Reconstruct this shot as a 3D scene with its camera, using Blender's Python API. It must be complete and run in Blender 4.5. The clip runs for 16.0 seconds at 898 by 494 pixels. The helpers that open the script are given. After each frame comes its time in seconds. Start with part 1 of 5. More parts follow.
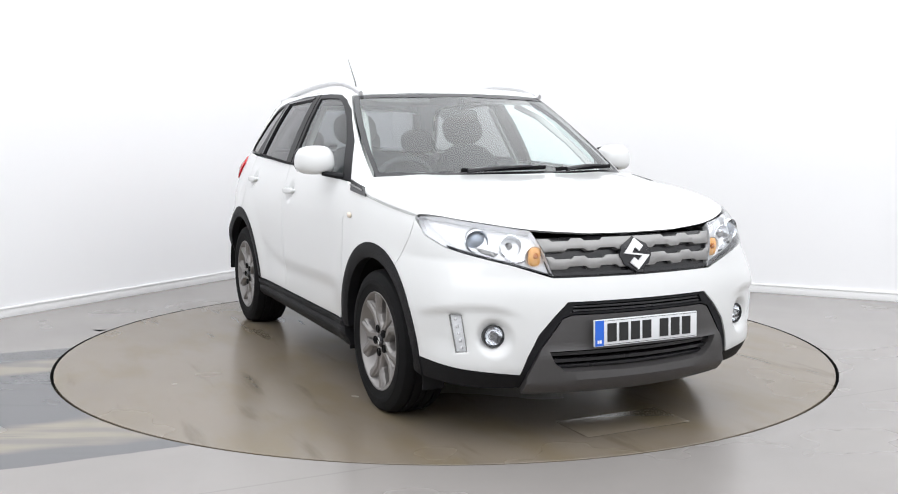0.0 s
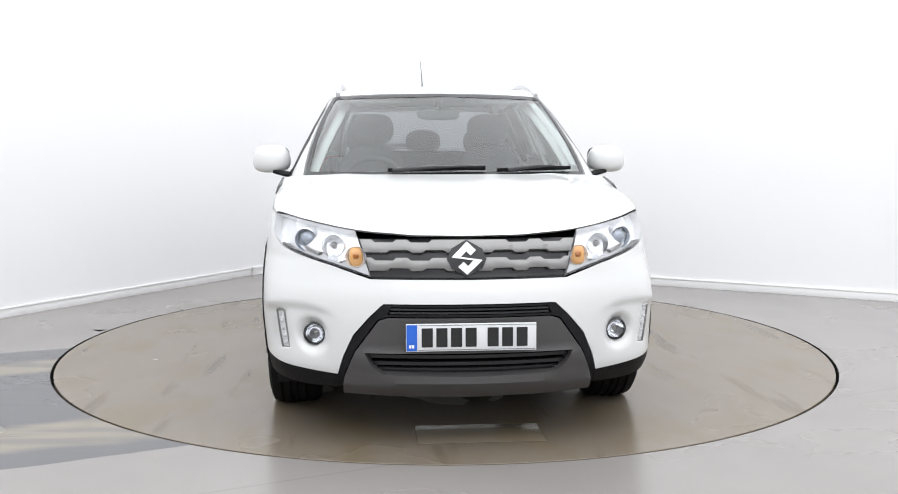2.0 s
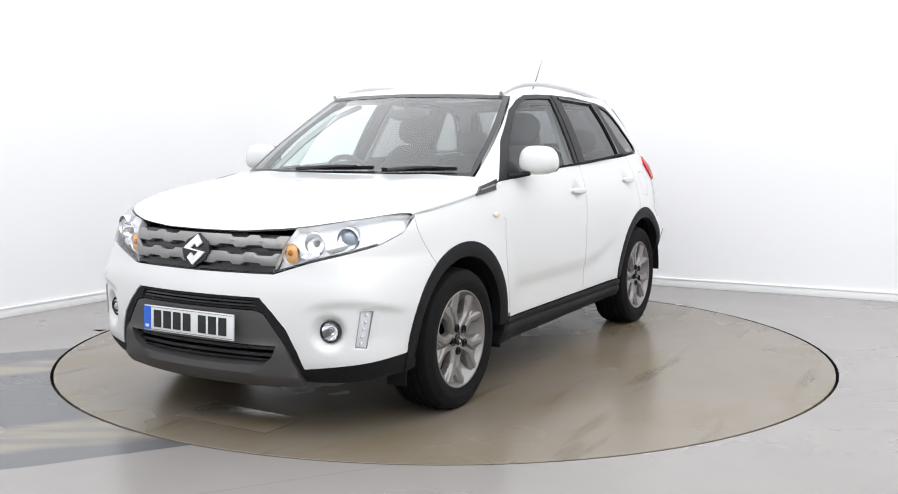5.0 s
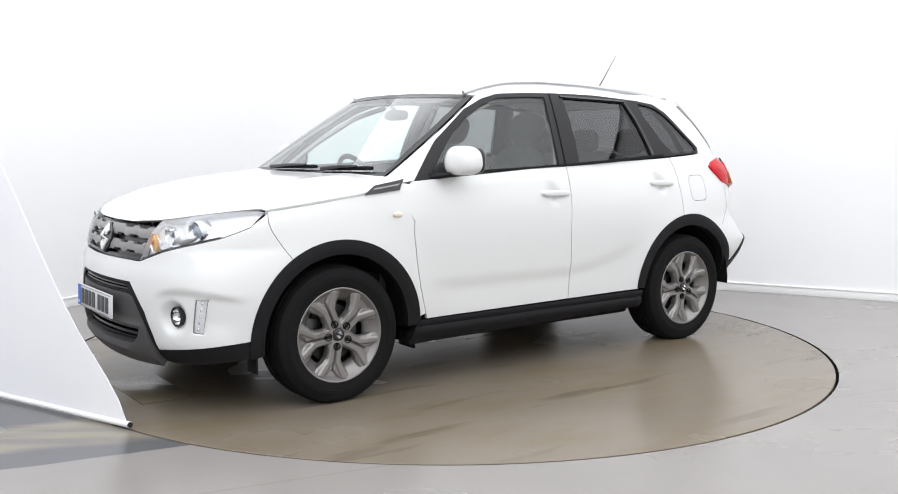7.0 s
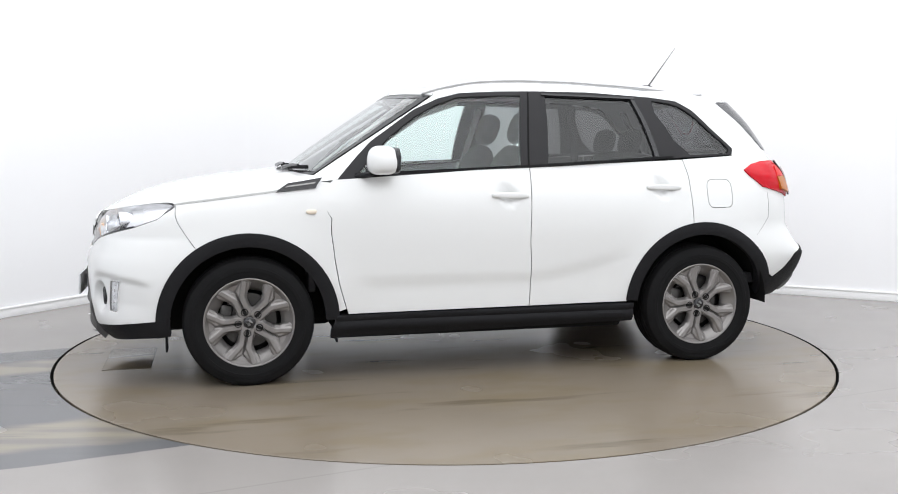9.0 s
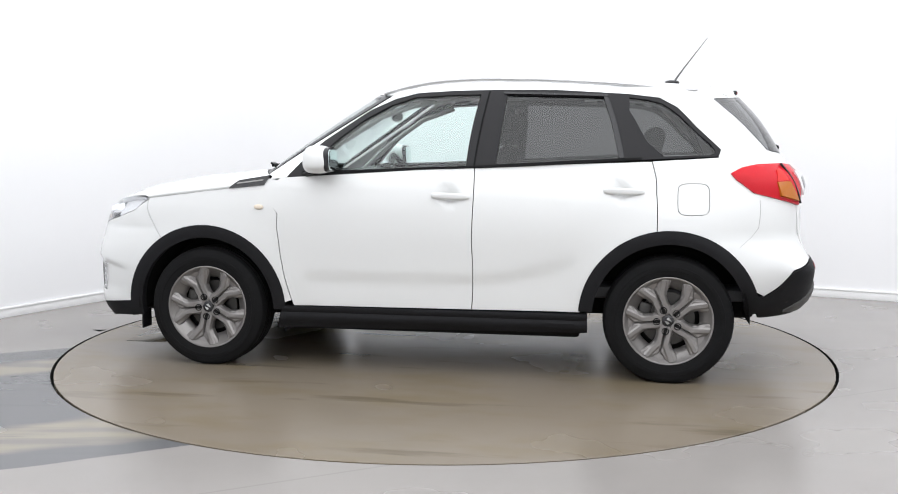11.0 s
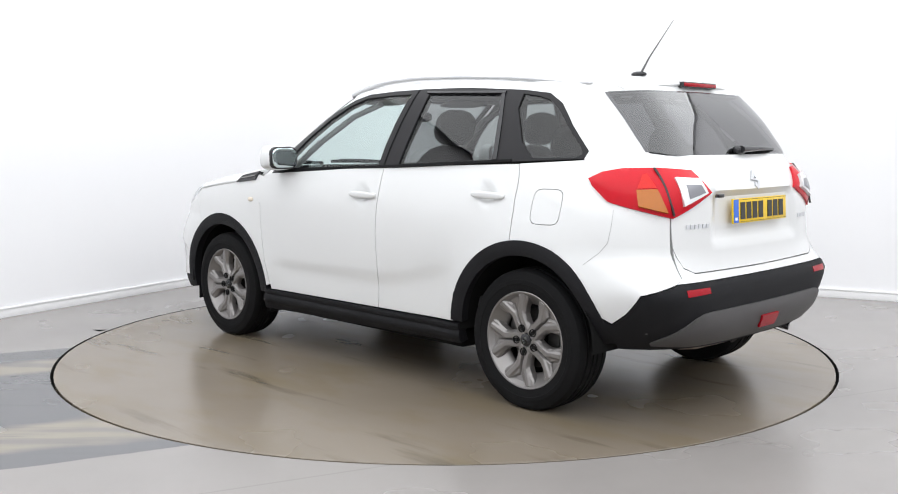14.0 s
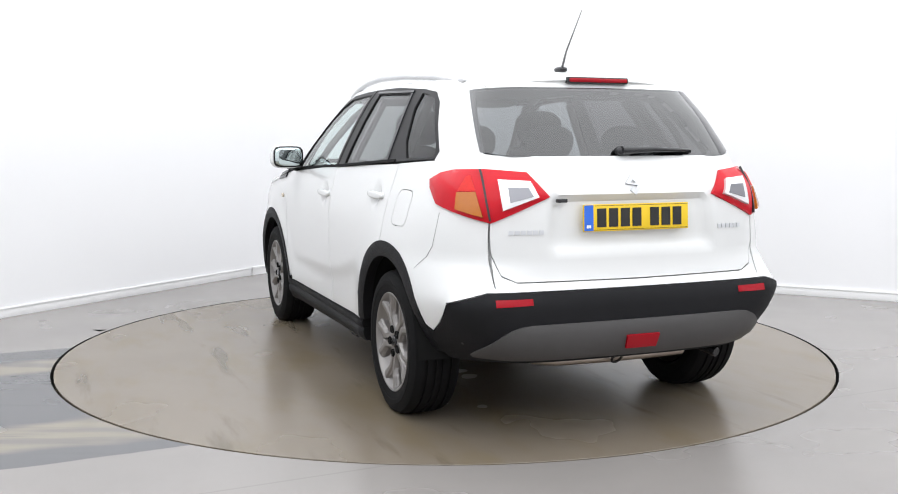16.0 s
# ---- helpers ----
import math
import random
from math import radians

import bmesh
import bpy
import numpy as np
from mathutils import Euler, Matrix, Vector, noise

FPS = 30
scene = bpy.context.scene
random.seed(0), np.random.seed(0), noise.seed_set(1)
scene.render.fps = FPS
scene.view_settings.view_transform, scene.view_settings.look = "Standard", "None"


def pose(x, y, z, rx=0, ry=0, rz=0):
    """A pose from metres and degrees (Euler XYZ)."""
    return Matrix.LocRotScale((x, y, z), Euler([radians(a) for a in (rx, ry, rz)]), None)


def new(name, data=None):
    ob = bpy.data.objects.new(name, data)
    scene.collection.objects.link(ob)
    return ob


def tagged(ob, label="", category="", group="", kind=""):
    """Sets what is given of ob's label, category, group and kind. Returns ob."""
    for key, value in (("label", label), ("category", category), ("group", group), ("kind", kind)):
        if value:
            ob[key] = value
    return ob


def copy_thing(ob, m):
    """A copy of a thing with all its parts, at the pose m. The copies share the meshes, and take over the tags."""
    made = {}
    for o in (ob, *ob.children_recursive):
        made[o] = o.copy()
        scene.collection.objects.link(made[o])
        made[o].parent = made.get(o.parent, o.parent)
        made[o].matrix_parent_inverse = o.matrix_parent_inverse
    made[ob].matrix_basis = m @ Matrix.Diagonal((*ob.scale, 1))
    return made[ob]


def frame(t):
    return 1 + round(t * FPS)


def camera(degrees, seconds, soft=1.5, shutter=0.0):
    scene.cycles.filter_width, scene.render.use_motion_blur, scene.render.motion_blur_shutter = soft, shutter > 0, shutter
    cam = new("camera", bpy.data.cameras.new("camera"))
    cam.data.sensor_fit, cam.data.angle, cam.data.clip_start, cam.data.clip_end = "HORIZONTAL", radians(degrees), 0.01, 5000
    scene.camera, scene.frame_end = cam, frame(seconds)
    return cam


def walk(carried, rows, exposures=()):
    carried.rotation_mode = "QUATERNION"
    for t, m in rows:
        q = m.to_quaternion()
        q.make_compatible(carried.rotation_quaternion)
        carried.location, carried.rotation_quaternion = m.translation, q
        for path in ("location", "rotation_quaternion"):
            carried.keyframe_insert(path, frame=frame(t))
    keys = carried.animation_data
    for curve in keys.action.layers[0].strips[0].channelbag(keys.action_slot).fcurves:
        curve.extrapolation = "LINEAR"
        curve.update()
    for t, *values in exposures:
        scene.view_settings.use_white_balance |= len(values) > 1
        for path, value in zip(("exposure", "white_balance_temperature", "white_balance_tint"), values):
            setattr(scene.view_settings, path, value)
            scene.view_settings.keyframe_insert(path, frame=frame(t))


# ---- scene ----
cam = camera(49.66, 16.0, soft=1.0)
EYE = pose(0.0, -5.887, 1.251, 90 - 6.324, -0.038, -0.215)
walk(cam, [(0.0, EYE), (16.0, EYE)], exposures=[(0.0, 0.0), (16.0, 0.0)])

# turn of the platform and the car on it: seconds, degrees
TURN = [(0.0, 295.47), (0.5, 291.82)] + [(t, 198.93 - 11.654 * (t - 8.5)) for t in (1.0, 2.5, 4.0, 5.5, 7.0, 8.5, 10.0, 11.5, 13.0, 14.5, 16.0)]
CAR_X, CAR_Y = -0.0485, -0.065   # the car stands a little off the platform's centre
DISC_R = 2.25

# ---- light: a bright ceiling over a white studio ----
world = bpy.data.worlds.new("studio_air")
scene.world = world
world.use_nodes = True
world.node_tree.nodes["Background"].inputs[0].default_value = (1, 1, 1, 1)
world.node_tree.nodes["Background"].inputs[1].default_value = 0.02


def area_lamp(name, at, size_x, size_y, watts, turn, colour=(1, 1, 1)):
    lamp = bpy.data.lights.new(name, "AREA")
    lamp.shape, lamp.size, lamp.size_y, lamp.energy, lamp.color = "RECTANGLE", size_x, size_y, watts, colour
    ob = new(name, lamp)
    ob.matrix_basis = pose(*at, 0, 0, turn)
    return ob


CEIL_Z = 3.9
area_lamp("ceiling_light", (0.88, -3.15, CEIL_Z - 0.06), 10.7, 10.7, 880, 61.5, (0.948, 0.968, 1.0))
# ---- materials ----
def material(name, colour, rough=0.5, metal=0.0, coat=0.0, noise_scale=0.0, vary=0.0, bump=0.0, bump_scale=200.0, **extra):
    """A surface with its base colour, two scales of variation and a fine relief."""
    m = bpy.data.materials.new(name)
    m.use_nodes = True
    nt = m.node_tree
    b = nt.nodes["Principled BSDF"]
    b.inputs["Base Color"].default_value = (*colour, 1)
    b.inputs["Roughness"].default_value = rough
    b.inputs["Metallic"].default_value = metal
    b.inputs["Coat Weight"].default_value = coat
    for key, value in extra.items():
        b.inputs[key.replace("_", " ")].default_value = value
    co = nt.nodes.new("ShaderNodeTexCoord")
    if vary:
        mix = None
        for k, scale in enumerate((noise_scale, noise_scale * 9)):
            n = nt.nodes.new("ShaderNodeTexNoise")
            n.inputs["Scale"].default_value, n.inputs["Detail"].default_value = scale, 4
            nt.links.new(co.outputs["Object"], n.inputs["Vector"])
            r = nt.nodes.new("ShaderNodeMapRange")
            r.inputs["To Min"].default_value, r.inputs["To Max"].default_value = 1 - vary / (k + 1), 1 + vary / (k + 1)
            nt.links.new(n.outputs["Fac"], r.inputs["Value"])
            if mix is None:
                mix = r
            else:
                mul = nt.nodes.new("ShaderNodeMath")
                mul.operation = "MULTIPLY"
                nt.links.new(mix.outputs[0], mul.inputs[0])
                nt.links.new(r.outputs[0], mul.inputs[1])
                mix = mul
        vm = nt.nodes.new("ShaderNodeVectorMath")
        vm.operation = "SCALE"
        vm.inputs[0].default_value = colour
        nt.links.new(mix.outputs[0], vm.inputs["Scale"])
        nt.links.new(vm.outputs[0], b.inputs["Base Color"])
    if bump:
        n = nt.nodes.new("ShaderNodeTexNoise")
        n.inputs["Scale"].default_value, n.inputs["Detail"].default_value = bump_scale, 3
        nt.links.new(co.outputs["Object"], n.inputs["Vector"])
        bp = nt.nodes.new("ShaderNodeBump")
        bp.inputs["Strength"].default_value, bp.inputs["Distance"].default_value = bump, 0.002
        nt.links.new(n.outputs["Fac"], bp.inputs["Height"])
        nt.links.new(bp.outputs[0], b.inputs["Normal"])
    return m


def glass(name, tint, rough=0.0, gloss=0.045, rise=4.5):
    """A thin pane: see-through in its tint, with a clear-coated gloss."""
    m = bpy.data.materials.new(name)
    m.use_nodes = True
    nt = m.node_tree
    nt.nodes.remove(nt.nodes["Principled BSDF"])
    t, g, f, mix = (nt.nodes.new("ShaderNode" + k) for k in ("BsdfTransparent", "BsdfGlossy", "LayerWeight", "MixShader"))
    t.inputs[0].default_value = (*tint, 1)
    g.inputs["Roughness"].default_value = rough
    f.inputs["Blend"].default_value = 0.5
    p, r = nt.nodes.new("ShaderNodeMath"), nt.nodes.new("ShaderNodeMapRange")
    p.operation, p.inputs[1].default_value = "POWER", rise
    r.inputs["To Min"].default_value, r.inputs["To Max"].default_value = gloss, 1.0
    nt.links.new(f.outputs["Facing"], p.inputs[0])
    nt.links.new(p.outputs[0], r.inputs["Value"])
    nt.links.new(r.outputs[0], mix.inputs[0])
    nt.links.new(t.outputs[0], mix.inputs[1])
    nt.links.new(g.outputs[0], mix.inputs[2])
    nt.links.new(mix.outputs[0], nt.nodes["Material Output"].inputs[0])
    return m


PAINT = material("white_car_paint", (0.69, 0.695, 0.69), 0.3, coat=0.8, noise_scale=3, vary=0.008, Coat_Roughness=0.04)
CLADDING = material("black_textured_plastic", (0.010, 0.010, 0.0115), 0.6, Specular_IOR_Level=0.18, noise_scale=12, vary=0.15, bump=0.35, bump_scale=900)
SKID = material("grey_plastic", (0.060, 0.057, 0.057), 0.5, noise_scale=8, vary=0.06, bump=0.15, bump_scale=900)
GLOSS_BLACK = material("gloss_black_plastic", (0.015, 0.015, 0.017), 0.22, noise_scale=9, vary=0.1)
RUBBER = material("tyre_rubber", (0.008, 0.008, 0.0085), 0.75, Specular_IOR_Level=0.12, noise_scale=20, vary=0.2, bump=0.3, bump_scale=500)
ALLOY = material("grey_painted_alloy", (0.245, 0.233, 0.226), 0.32, metal=0.6, noise_scale=15, vary=0.05)
# inside of the rim: same alloy, its colour darkened for shade in the wheel
BARREL = material("shaded_rim_barrel", (0.15, 0.142, 0.136), 0.4, metal=0.6, noise_scale=20, vary=0.2)
STEEL = material("brake_steel", (0.08, 0.077, 0.074), 0.45, metal=0.8, noise_scale=25, vary=0.15)
CHROME = material("chrome", (0.85, 0.86, 0.88), 0.07, metal=1.0)
SATIN = material("satin_silver_plastic", (0.27, 0.265, 0.26), 0.32, metal=0.5, noise_scale=30, vary=0.04)
DARK = material("dark_underbody", (0.009, 0.009, 0.009), 0.9, Specular_IOR_Level=0.15, noise_scale=8, vary=0.25)
CLEAR = glass("clear_glass", (0.87, 0.96, 0.94), gloss=0.07)
WINDSCREEN = glass("windscreen_glass", (0.90, 0.985, 0.97), gloss=0.07, rise=3.0)
PRIVACY = glass("privacy_glass", (0.29, 0.293, 0.295), gloss=0.06)
REAR_SCREEN = glass("rear_screen_glass", (0.22, 0.22, 0.235), gloss=0.12, rise=3.2)
LENS = glass("clear_lens", (0.96, 0.97, 0.98), gloss=0.05, rise=3.4)
RED = material("red_lamp_plastic", (0.52, 0.006, 0.016), 0.16, noise_scale=40, vary=0.06, Specular_IOR_Level=0.25)
AMBER = material("amber_lamp_plastic", (0.42, 0.125, 0.010), 0.2, noise_scale=60, vary=0.06)
WALL_PAINT = material("white_wall_paint", (0.87, 0.87, 0.88), 0.65, noise_scale=1.1, vary=0.008, bump=0.08, bump_scale=260)
TRIM_PAINT = material("white_gloss_paint", (0.86, 0.86, 0.86), 0.35, noise_scale=3, vary=0.015)
# ---- body surfaces: everything on the car lies on these ----
def tab(z, *pairs):
    zs, vs = zip(*pairs)
    return np.interp(z, zs, vs)


def smooth_tab(z, *pairs):
    """A table with rounded corners."""
    return sum(tab(np.asarray(z) + d, *pairs) for d in (-0.03, -0.015, 0.0, 0.015, 0.03)) / 5


LOW_F = ((0.16, 1.93), (0.22, 2.04), (0.30, 2.10), (0.42, 2.115), (0.55, 2.115), (0.64, 2.10), (0.70, 2.075), (0.78, 2.06),
         (0.85, 2.03), (0.90, 1.98), (0.95, 1.91), (1.0, 1.80), (1.05, 1.6), (1.15, 1.3))
LOW_R = ((0.16, 1.86), (0.25, 1.91), (0.34, 1.965), (0.45, 2.015), (0.62, 2.02), (0.66, 1.985), (0.74, 1.965), (0.95, 1.96),
         (1.05, 1.94), (1.15, 1.88), (1.22, 1.825), (1.3, 1.77))
LOW_B = ((0.14, 0.79), (0.22, 0.83), (0.33, 0.848), (0.50, 0.862), (0.75, 0.872), (0.88, 0.870), (0.96, 0.858), (1.04, 0.838),
         (1.10, 0.818), (1.2, 0.78), (1.3, 0.735))
UP_F = ((1.0, 1.52), (1.07, 1.43), (1.2, 1.255), (1.35, 1.04), (1.49, 0.83), (1.53, 0.765), (1.6, 0.6))
UP_R = ((1.0, 1.47), (1.1, 1.47), (1.2, 1.43), (1.35, 1.34), (1.464, 1.24), (1.53, 1.175), (1.6, 1.09))
UP_B = ((1.0, 0.845), (1.08, 0.822), (1.2, 0.773), (1.35, 0.700), (1.48, 0.625), (1.53, 0.585), (1.6, 0.5))


def low(th, z):
    """Lower body: th is the angle round the car, 0 at the nose, pi at the tail; z the height."""
    th, z = np.asarray(th, float), np.asarray(z, float)
    c, s = np.cos(th), np.sin(th)
    full = 1 - np.clip((z - 0.56) / 0.2, 0, 1)      # the bumper's corners are squarer than the bonnet's
    n = np.where(c > 0, 8.0 + 6.0 * full, np.interp(z, (0.33, 0.46, 0.60, 0.76), (4.5, 7.0, 11.0, 7.0)))
    r = (np.abs(c) ** n + np.abs(s) ** n) ** (-1 / n)
    X, Y = r * c, r * s
    a = np.where(c > 0, smooth_tab(z, *LOW_F), smooth_tab(z, *LOW_R))
    x = X * a - np.where(c > 0, 0.17 + 0.035 * full, -0.06 + 0.025 * full) * Y * Y * np.abs(X)
    b = smooth_tab(z, *LOW_B) - 0.035 * np.clip((z - 0.8) / 0.3, 0, 1) * np.clip(-x / 1.5, 0, 1)
    for xw in (1.25, -1.25):
        d = np.hypot(x - xw, z - 0.32)
        b = b + 0.012 * np.clip(1 - np.abs(d - 0.46) / 0.16, 0, 1) ** 1.5
    # pressed-in lower door below a crease that rises towards the rear arch
    crease = 0.545 + 0.16 * np.clip((-0.2 - x) / 0.7, 0, 1) ** 1.5
    below = np.clip((crease - z) / 0.065, 0, 1)
    fade = np.clip((z - 0.37) / 0.13, 0, 1)
    b = b - 0.010 * below * below * (3 - 2 * below) * fade * np.clip((0.80 - np.abs(x + 0.05)) / 0.15, 0, 1)
    return np.stack([x, Y * b, z + 0 * x], -1)


def up(th, z):
    """Glasshouse: the same about x = -0.4."""
    th, z = np.asarray(th, float), np.asarray(z, float)
    c, s = np.cos(th), np.sin(th)
    n = np.where(c > 0, 10.0, 9.0)
    r = (np.abs(c) ** n + np.abs(s) ** n) ** (-1 / n)
    X, Y = r * c, r * s
    a = np.where(c > 0, smooth_tab(z, *UP_F), smooth_tab(z, *UP_R))
    x = X * a - np.where(c > 0, 0.10, -0.02) * Y * Y * np.abs(X) - 0.4
    Y = Y * np.where(c > 0, 1.0, 1 - 0.13 * X * X)
    return np.stack([x, Y * smooth_tab(z, *UP_B), z + 0 * x], -1)


TH = np.linspace(0, math.pi, 721)


def ruler(fn, z):
    p = fn(TH, np.full_like(TH, z))
    return np.concatenate([[0], np.cumsum(np.hypot(*np.diff(p[:, :2], axis=0).T))])


LOW_U, UP_U = ruler(low, 0.7), ruler(up, 1.25)


def skin(fn, u, z, off=0.0):
    """Point of a surface at u metres round from the nose (negative: the car's right side), at the height z, lifted by off."""
    us = LOW_U if fn is low else UP_U
    u, z = np.asarray(u, float), np.asarray(z, float)
    # past the tail's middle the ruler goes on along the other side
    sg = np.where(u < 0, -1.0, 1.0) * np.where(np.abs(u) > us[-1], -1.0, 1.0)
    th = np.interp(us[-1] - np.abs(np.abs(u) - us[-1]), us, TH)
    p = fn(th, z)
    if np.any(off):
        e = 2e-3
        dt = fn(np.minimum(th + e, math.pi), z) - fn(np.maximum(th - e, 0), z)
        dz = fn(th, z + e) - fn(th, z - e)
        nn = np.cross(dt, dz)
        nn /= np.linalg.norm(nn, axis=-1, keepdims=True) + 1e-12
        p = p + nn * np.asarray(off)[..., None]
    p[..., 1] *= sg
    return p


def u_at(fn, axis, value, z, rear=False):
    """The ruler's u at which the surface has that x or y at the height z."""
    p = fn(TH, np.full_like(TH, z))
    us = LOW_U if fn is low else UP_U
    if axis == "x":
        return float(np.interp(-value, -p[:, 0], us))
    k = int(np.argmax(p[:, 1]))
    if rear:
        return float(np.interp(-value, -p[k:, 1], us[k:]))
    return float(np.interp(value, p[:k, 1], us[:k]))
# ---- mesh helpers ----
def mesh_from(name, verts, faces, mat, smooth=True, sharp=38):
    me = bpy.data.meshes.new(name)
    me.from_pydata([tuple(map(float, v)) for v in verts], [], [tuple(map(int, f)) for f in faces])
    me.validate()
    if smooth:
        me.polygons.foreach_set("use_smooth", [True] * len(me.polygons))
        me.set_sharp_from_angle(angle=radians(sharp))
    for one in (mat if isinstance(mat, (list, tuple)) else [mat]):
        me.materials.append(one)
    me.update()
    return me


def solid(name, verts, faces, mat, parent=None, label="", smooth=True, sharp=38):
    """ONE mesh object, under a thing or a part where a parent is given."""
    ob = new(name, mesh_from(name, verts, faces, mat, smooth, sharp))
    ob.parent = parent
    if label:
        ob["label"] = label
    return ob


def part(name, bm, mat, parent=None, label="", smooth=True, sharp=38):
    me = bpy.data.meshes.new(name)
    bm.normal_update()
    bm.to_mesh(me)
    bm.free()
    if smooth:
        me.polygons.foreach_set("use_smooth", [True] * len(me.polygons))
        me.set_sharp_from_angle(angle=radians(sharp))
    for one in (mat if isinstance(mat, (list, tuple)) else [mat]):
        me.materials.append(one)
    ob = new(name, me)
    ob.parent = parent
    if label:
        ob["label"] = label
    return ob


def box(bm, x0, x1, y0, y1, z0, z1, bevel=0.0, m=None):
    made = bmesh.ops.create_cube(bm, size=1.0)["verts"]
    bmesh.ops.scale(bm, vec=(x1 - x0, y1 - y0, z1 - z0), verts=made)
    bmesh.ops.translate(bm, vec=((x0 + x1) / 2, (y0 + y1) / 2, (z0 + z1) / 2), verts=made)
    if bevel:
        edges = list({e for v in made for e in v.link_edges})
        out = bmesh.ops.bevel(bm, geom=edges, offset=bevel, segments=2, affect="EDGES", profile=0.5)
        made = list({v for f in out["faces"] for v in f.verts} | {v for v in made if v.is_valid})
    if m is not None:
        bmesh.ops.transform(bm, matrix=m, verts=made)
    return made


def lathe(profile, steps=48, axis="y"):
    """Verts and faces of a profile of (radius, along) turned about an axis."""
    verts, faces = [], []
    n = len(profile)
    for k in range(steps):
        a = 2 * math.pi * k / steps
        for r, d in profile:
            p = (r * math.cos(a), d, r * math.sin(a))
            verts.append(p if axis == "y" else (d, p[0], p[2]) if axis == "x" else (p[0], p[2], d))
    for k in range(steps):
        for j in range(n - 1):
            a, b = k * n + j, ((k + 1) % steps) * n + j
            faces.append((a, a + 1, b + 1, b))
    return verts, faces


# ---- the studio ----
CORNER = Vector((-1.224, 3.968))
ALONG_A = Vector((-0.5187, -0.8549))    # down the one wall
ALONG_B = Vector((0.8899, -0.4562))     # down the other
SIDE = 11.0
BEND = 1.1     # radius of the rounded corner between the two seen walls
FAR_A, FAR_B = CORNER + ALONG_A * SIDE, CORNER + ALONG_B * SIDE
FAR_C = FAR_A + ALONG_B * SIDE


def wall(name, p, q, label):
    """A wall of 0.15 m on the line p to q, the room on its left hand; its skirting is a part."""
    d = (q - p).normalized()
    out = Vector((d.y, -d.x))
    m = Matrix(((d.x, -out.x, 0, p.x), (d.y, -out.y, 0, p.y), (0, 0, 1, 0), (0, 0, 0, 1)))
    bm = bmesh.new()
    box(bm, -0.15, (q - p).length, -0.15, 0, 0, CEIL_Z, m=m)
    ob = tagged(part(name, bm, WALL_PAINT, smooth=False), label, "wall", kind="structure")
    bm = bmesh.new()
    box(bm, 0.012, (q - p).length - 0.012, 0.0, 0.012, 0, 0.060, 0.003, m=m)
    box(bm, 0.012, (q - p).length - 0.012, 0.0, 0.018, 0.060, 0.075, 0.004, m=m)
    part("baseboard", bm, TRIM_PAINT, ob, "low white skirting with a rounded top")
    return ob


WHITE = "plain white painted studio wall over a grey floor"
wall("wall_west", CORNER + ALONG_A * BEND, FAR_A, WHITE)
# south and east walls are unseen, added near enough to bounce light onto the car
wall("wall_south", FAR_A, FAR_C, WHITE)
wall("wall_east", FAR_C, FAR_B, WHITE)
wall("wall_north", FAR_B, CORNER + ALONG_B * BEND, WHITE)


def bent(name, lo, hi, inset, thick, mat, parent=None):
    """The rounded corner: a band from the one wall to the other, between two heights."""
    half = ALONG_A.angle(ALONG_B) / 2
    c = CORNER + (ALONG_A + ALONG_B).normalized() * BEND / math.cos(half)
    bow = BEND * math.tan(half)
    d0, d1 = (CORNER + ALONG_A * BEND - c).normalized(), (CORNER + ALONG_B * BEND - c).normalized()
    verts, faces, n = [], [], 24
    for k in range(n + 1):
        d = d0.slerp(d1, k / n)
        for r in (bow - inset, bow - inset + thick):
            q = c + d * r
            verts += [(q.x, q.y, lo), (q.x, q.y, hi)]
    for k in range(n):
        i = 4 * k
        faces += [(i, i + 4, i + 5, i + 1), (i + 2, i + 3, i + 7, i + 6), (i + 1, i + 5, i + 7, i + 3), (i, i + 2, i + 6, i + 4)]
    return solid(name, verts, faces, mat, parent)


corner = tagged(bent("wall_corner", 0, CEIL_Z, 0.0, 0.15, WALL_PAINT), "rounded white corner between two studio walls", "wall", kind="structure")
bent("baseboard", 0, 0.060, 0.012, 0.012, TRIM_PAINT, corner)
bent("baseboard", 0.060, 0.075, 0.018, 0.018, TRIM_PAINT, corner)
bm = bmesh.new()
f = bm.faces.new([bm.verts.new((p.x, p.y, CEIL_Z)) for p in (CORNER, FAR_B, FAR_C, FAR_A)])
bmesh.ops.solidify(bm, geom=[f], thickness=-0.15)
tagged(part("ceiling", bm, WALL_PAINT, smooth=False), "plain white ceiling with large bright light panels", "ceiling", kind="structure")


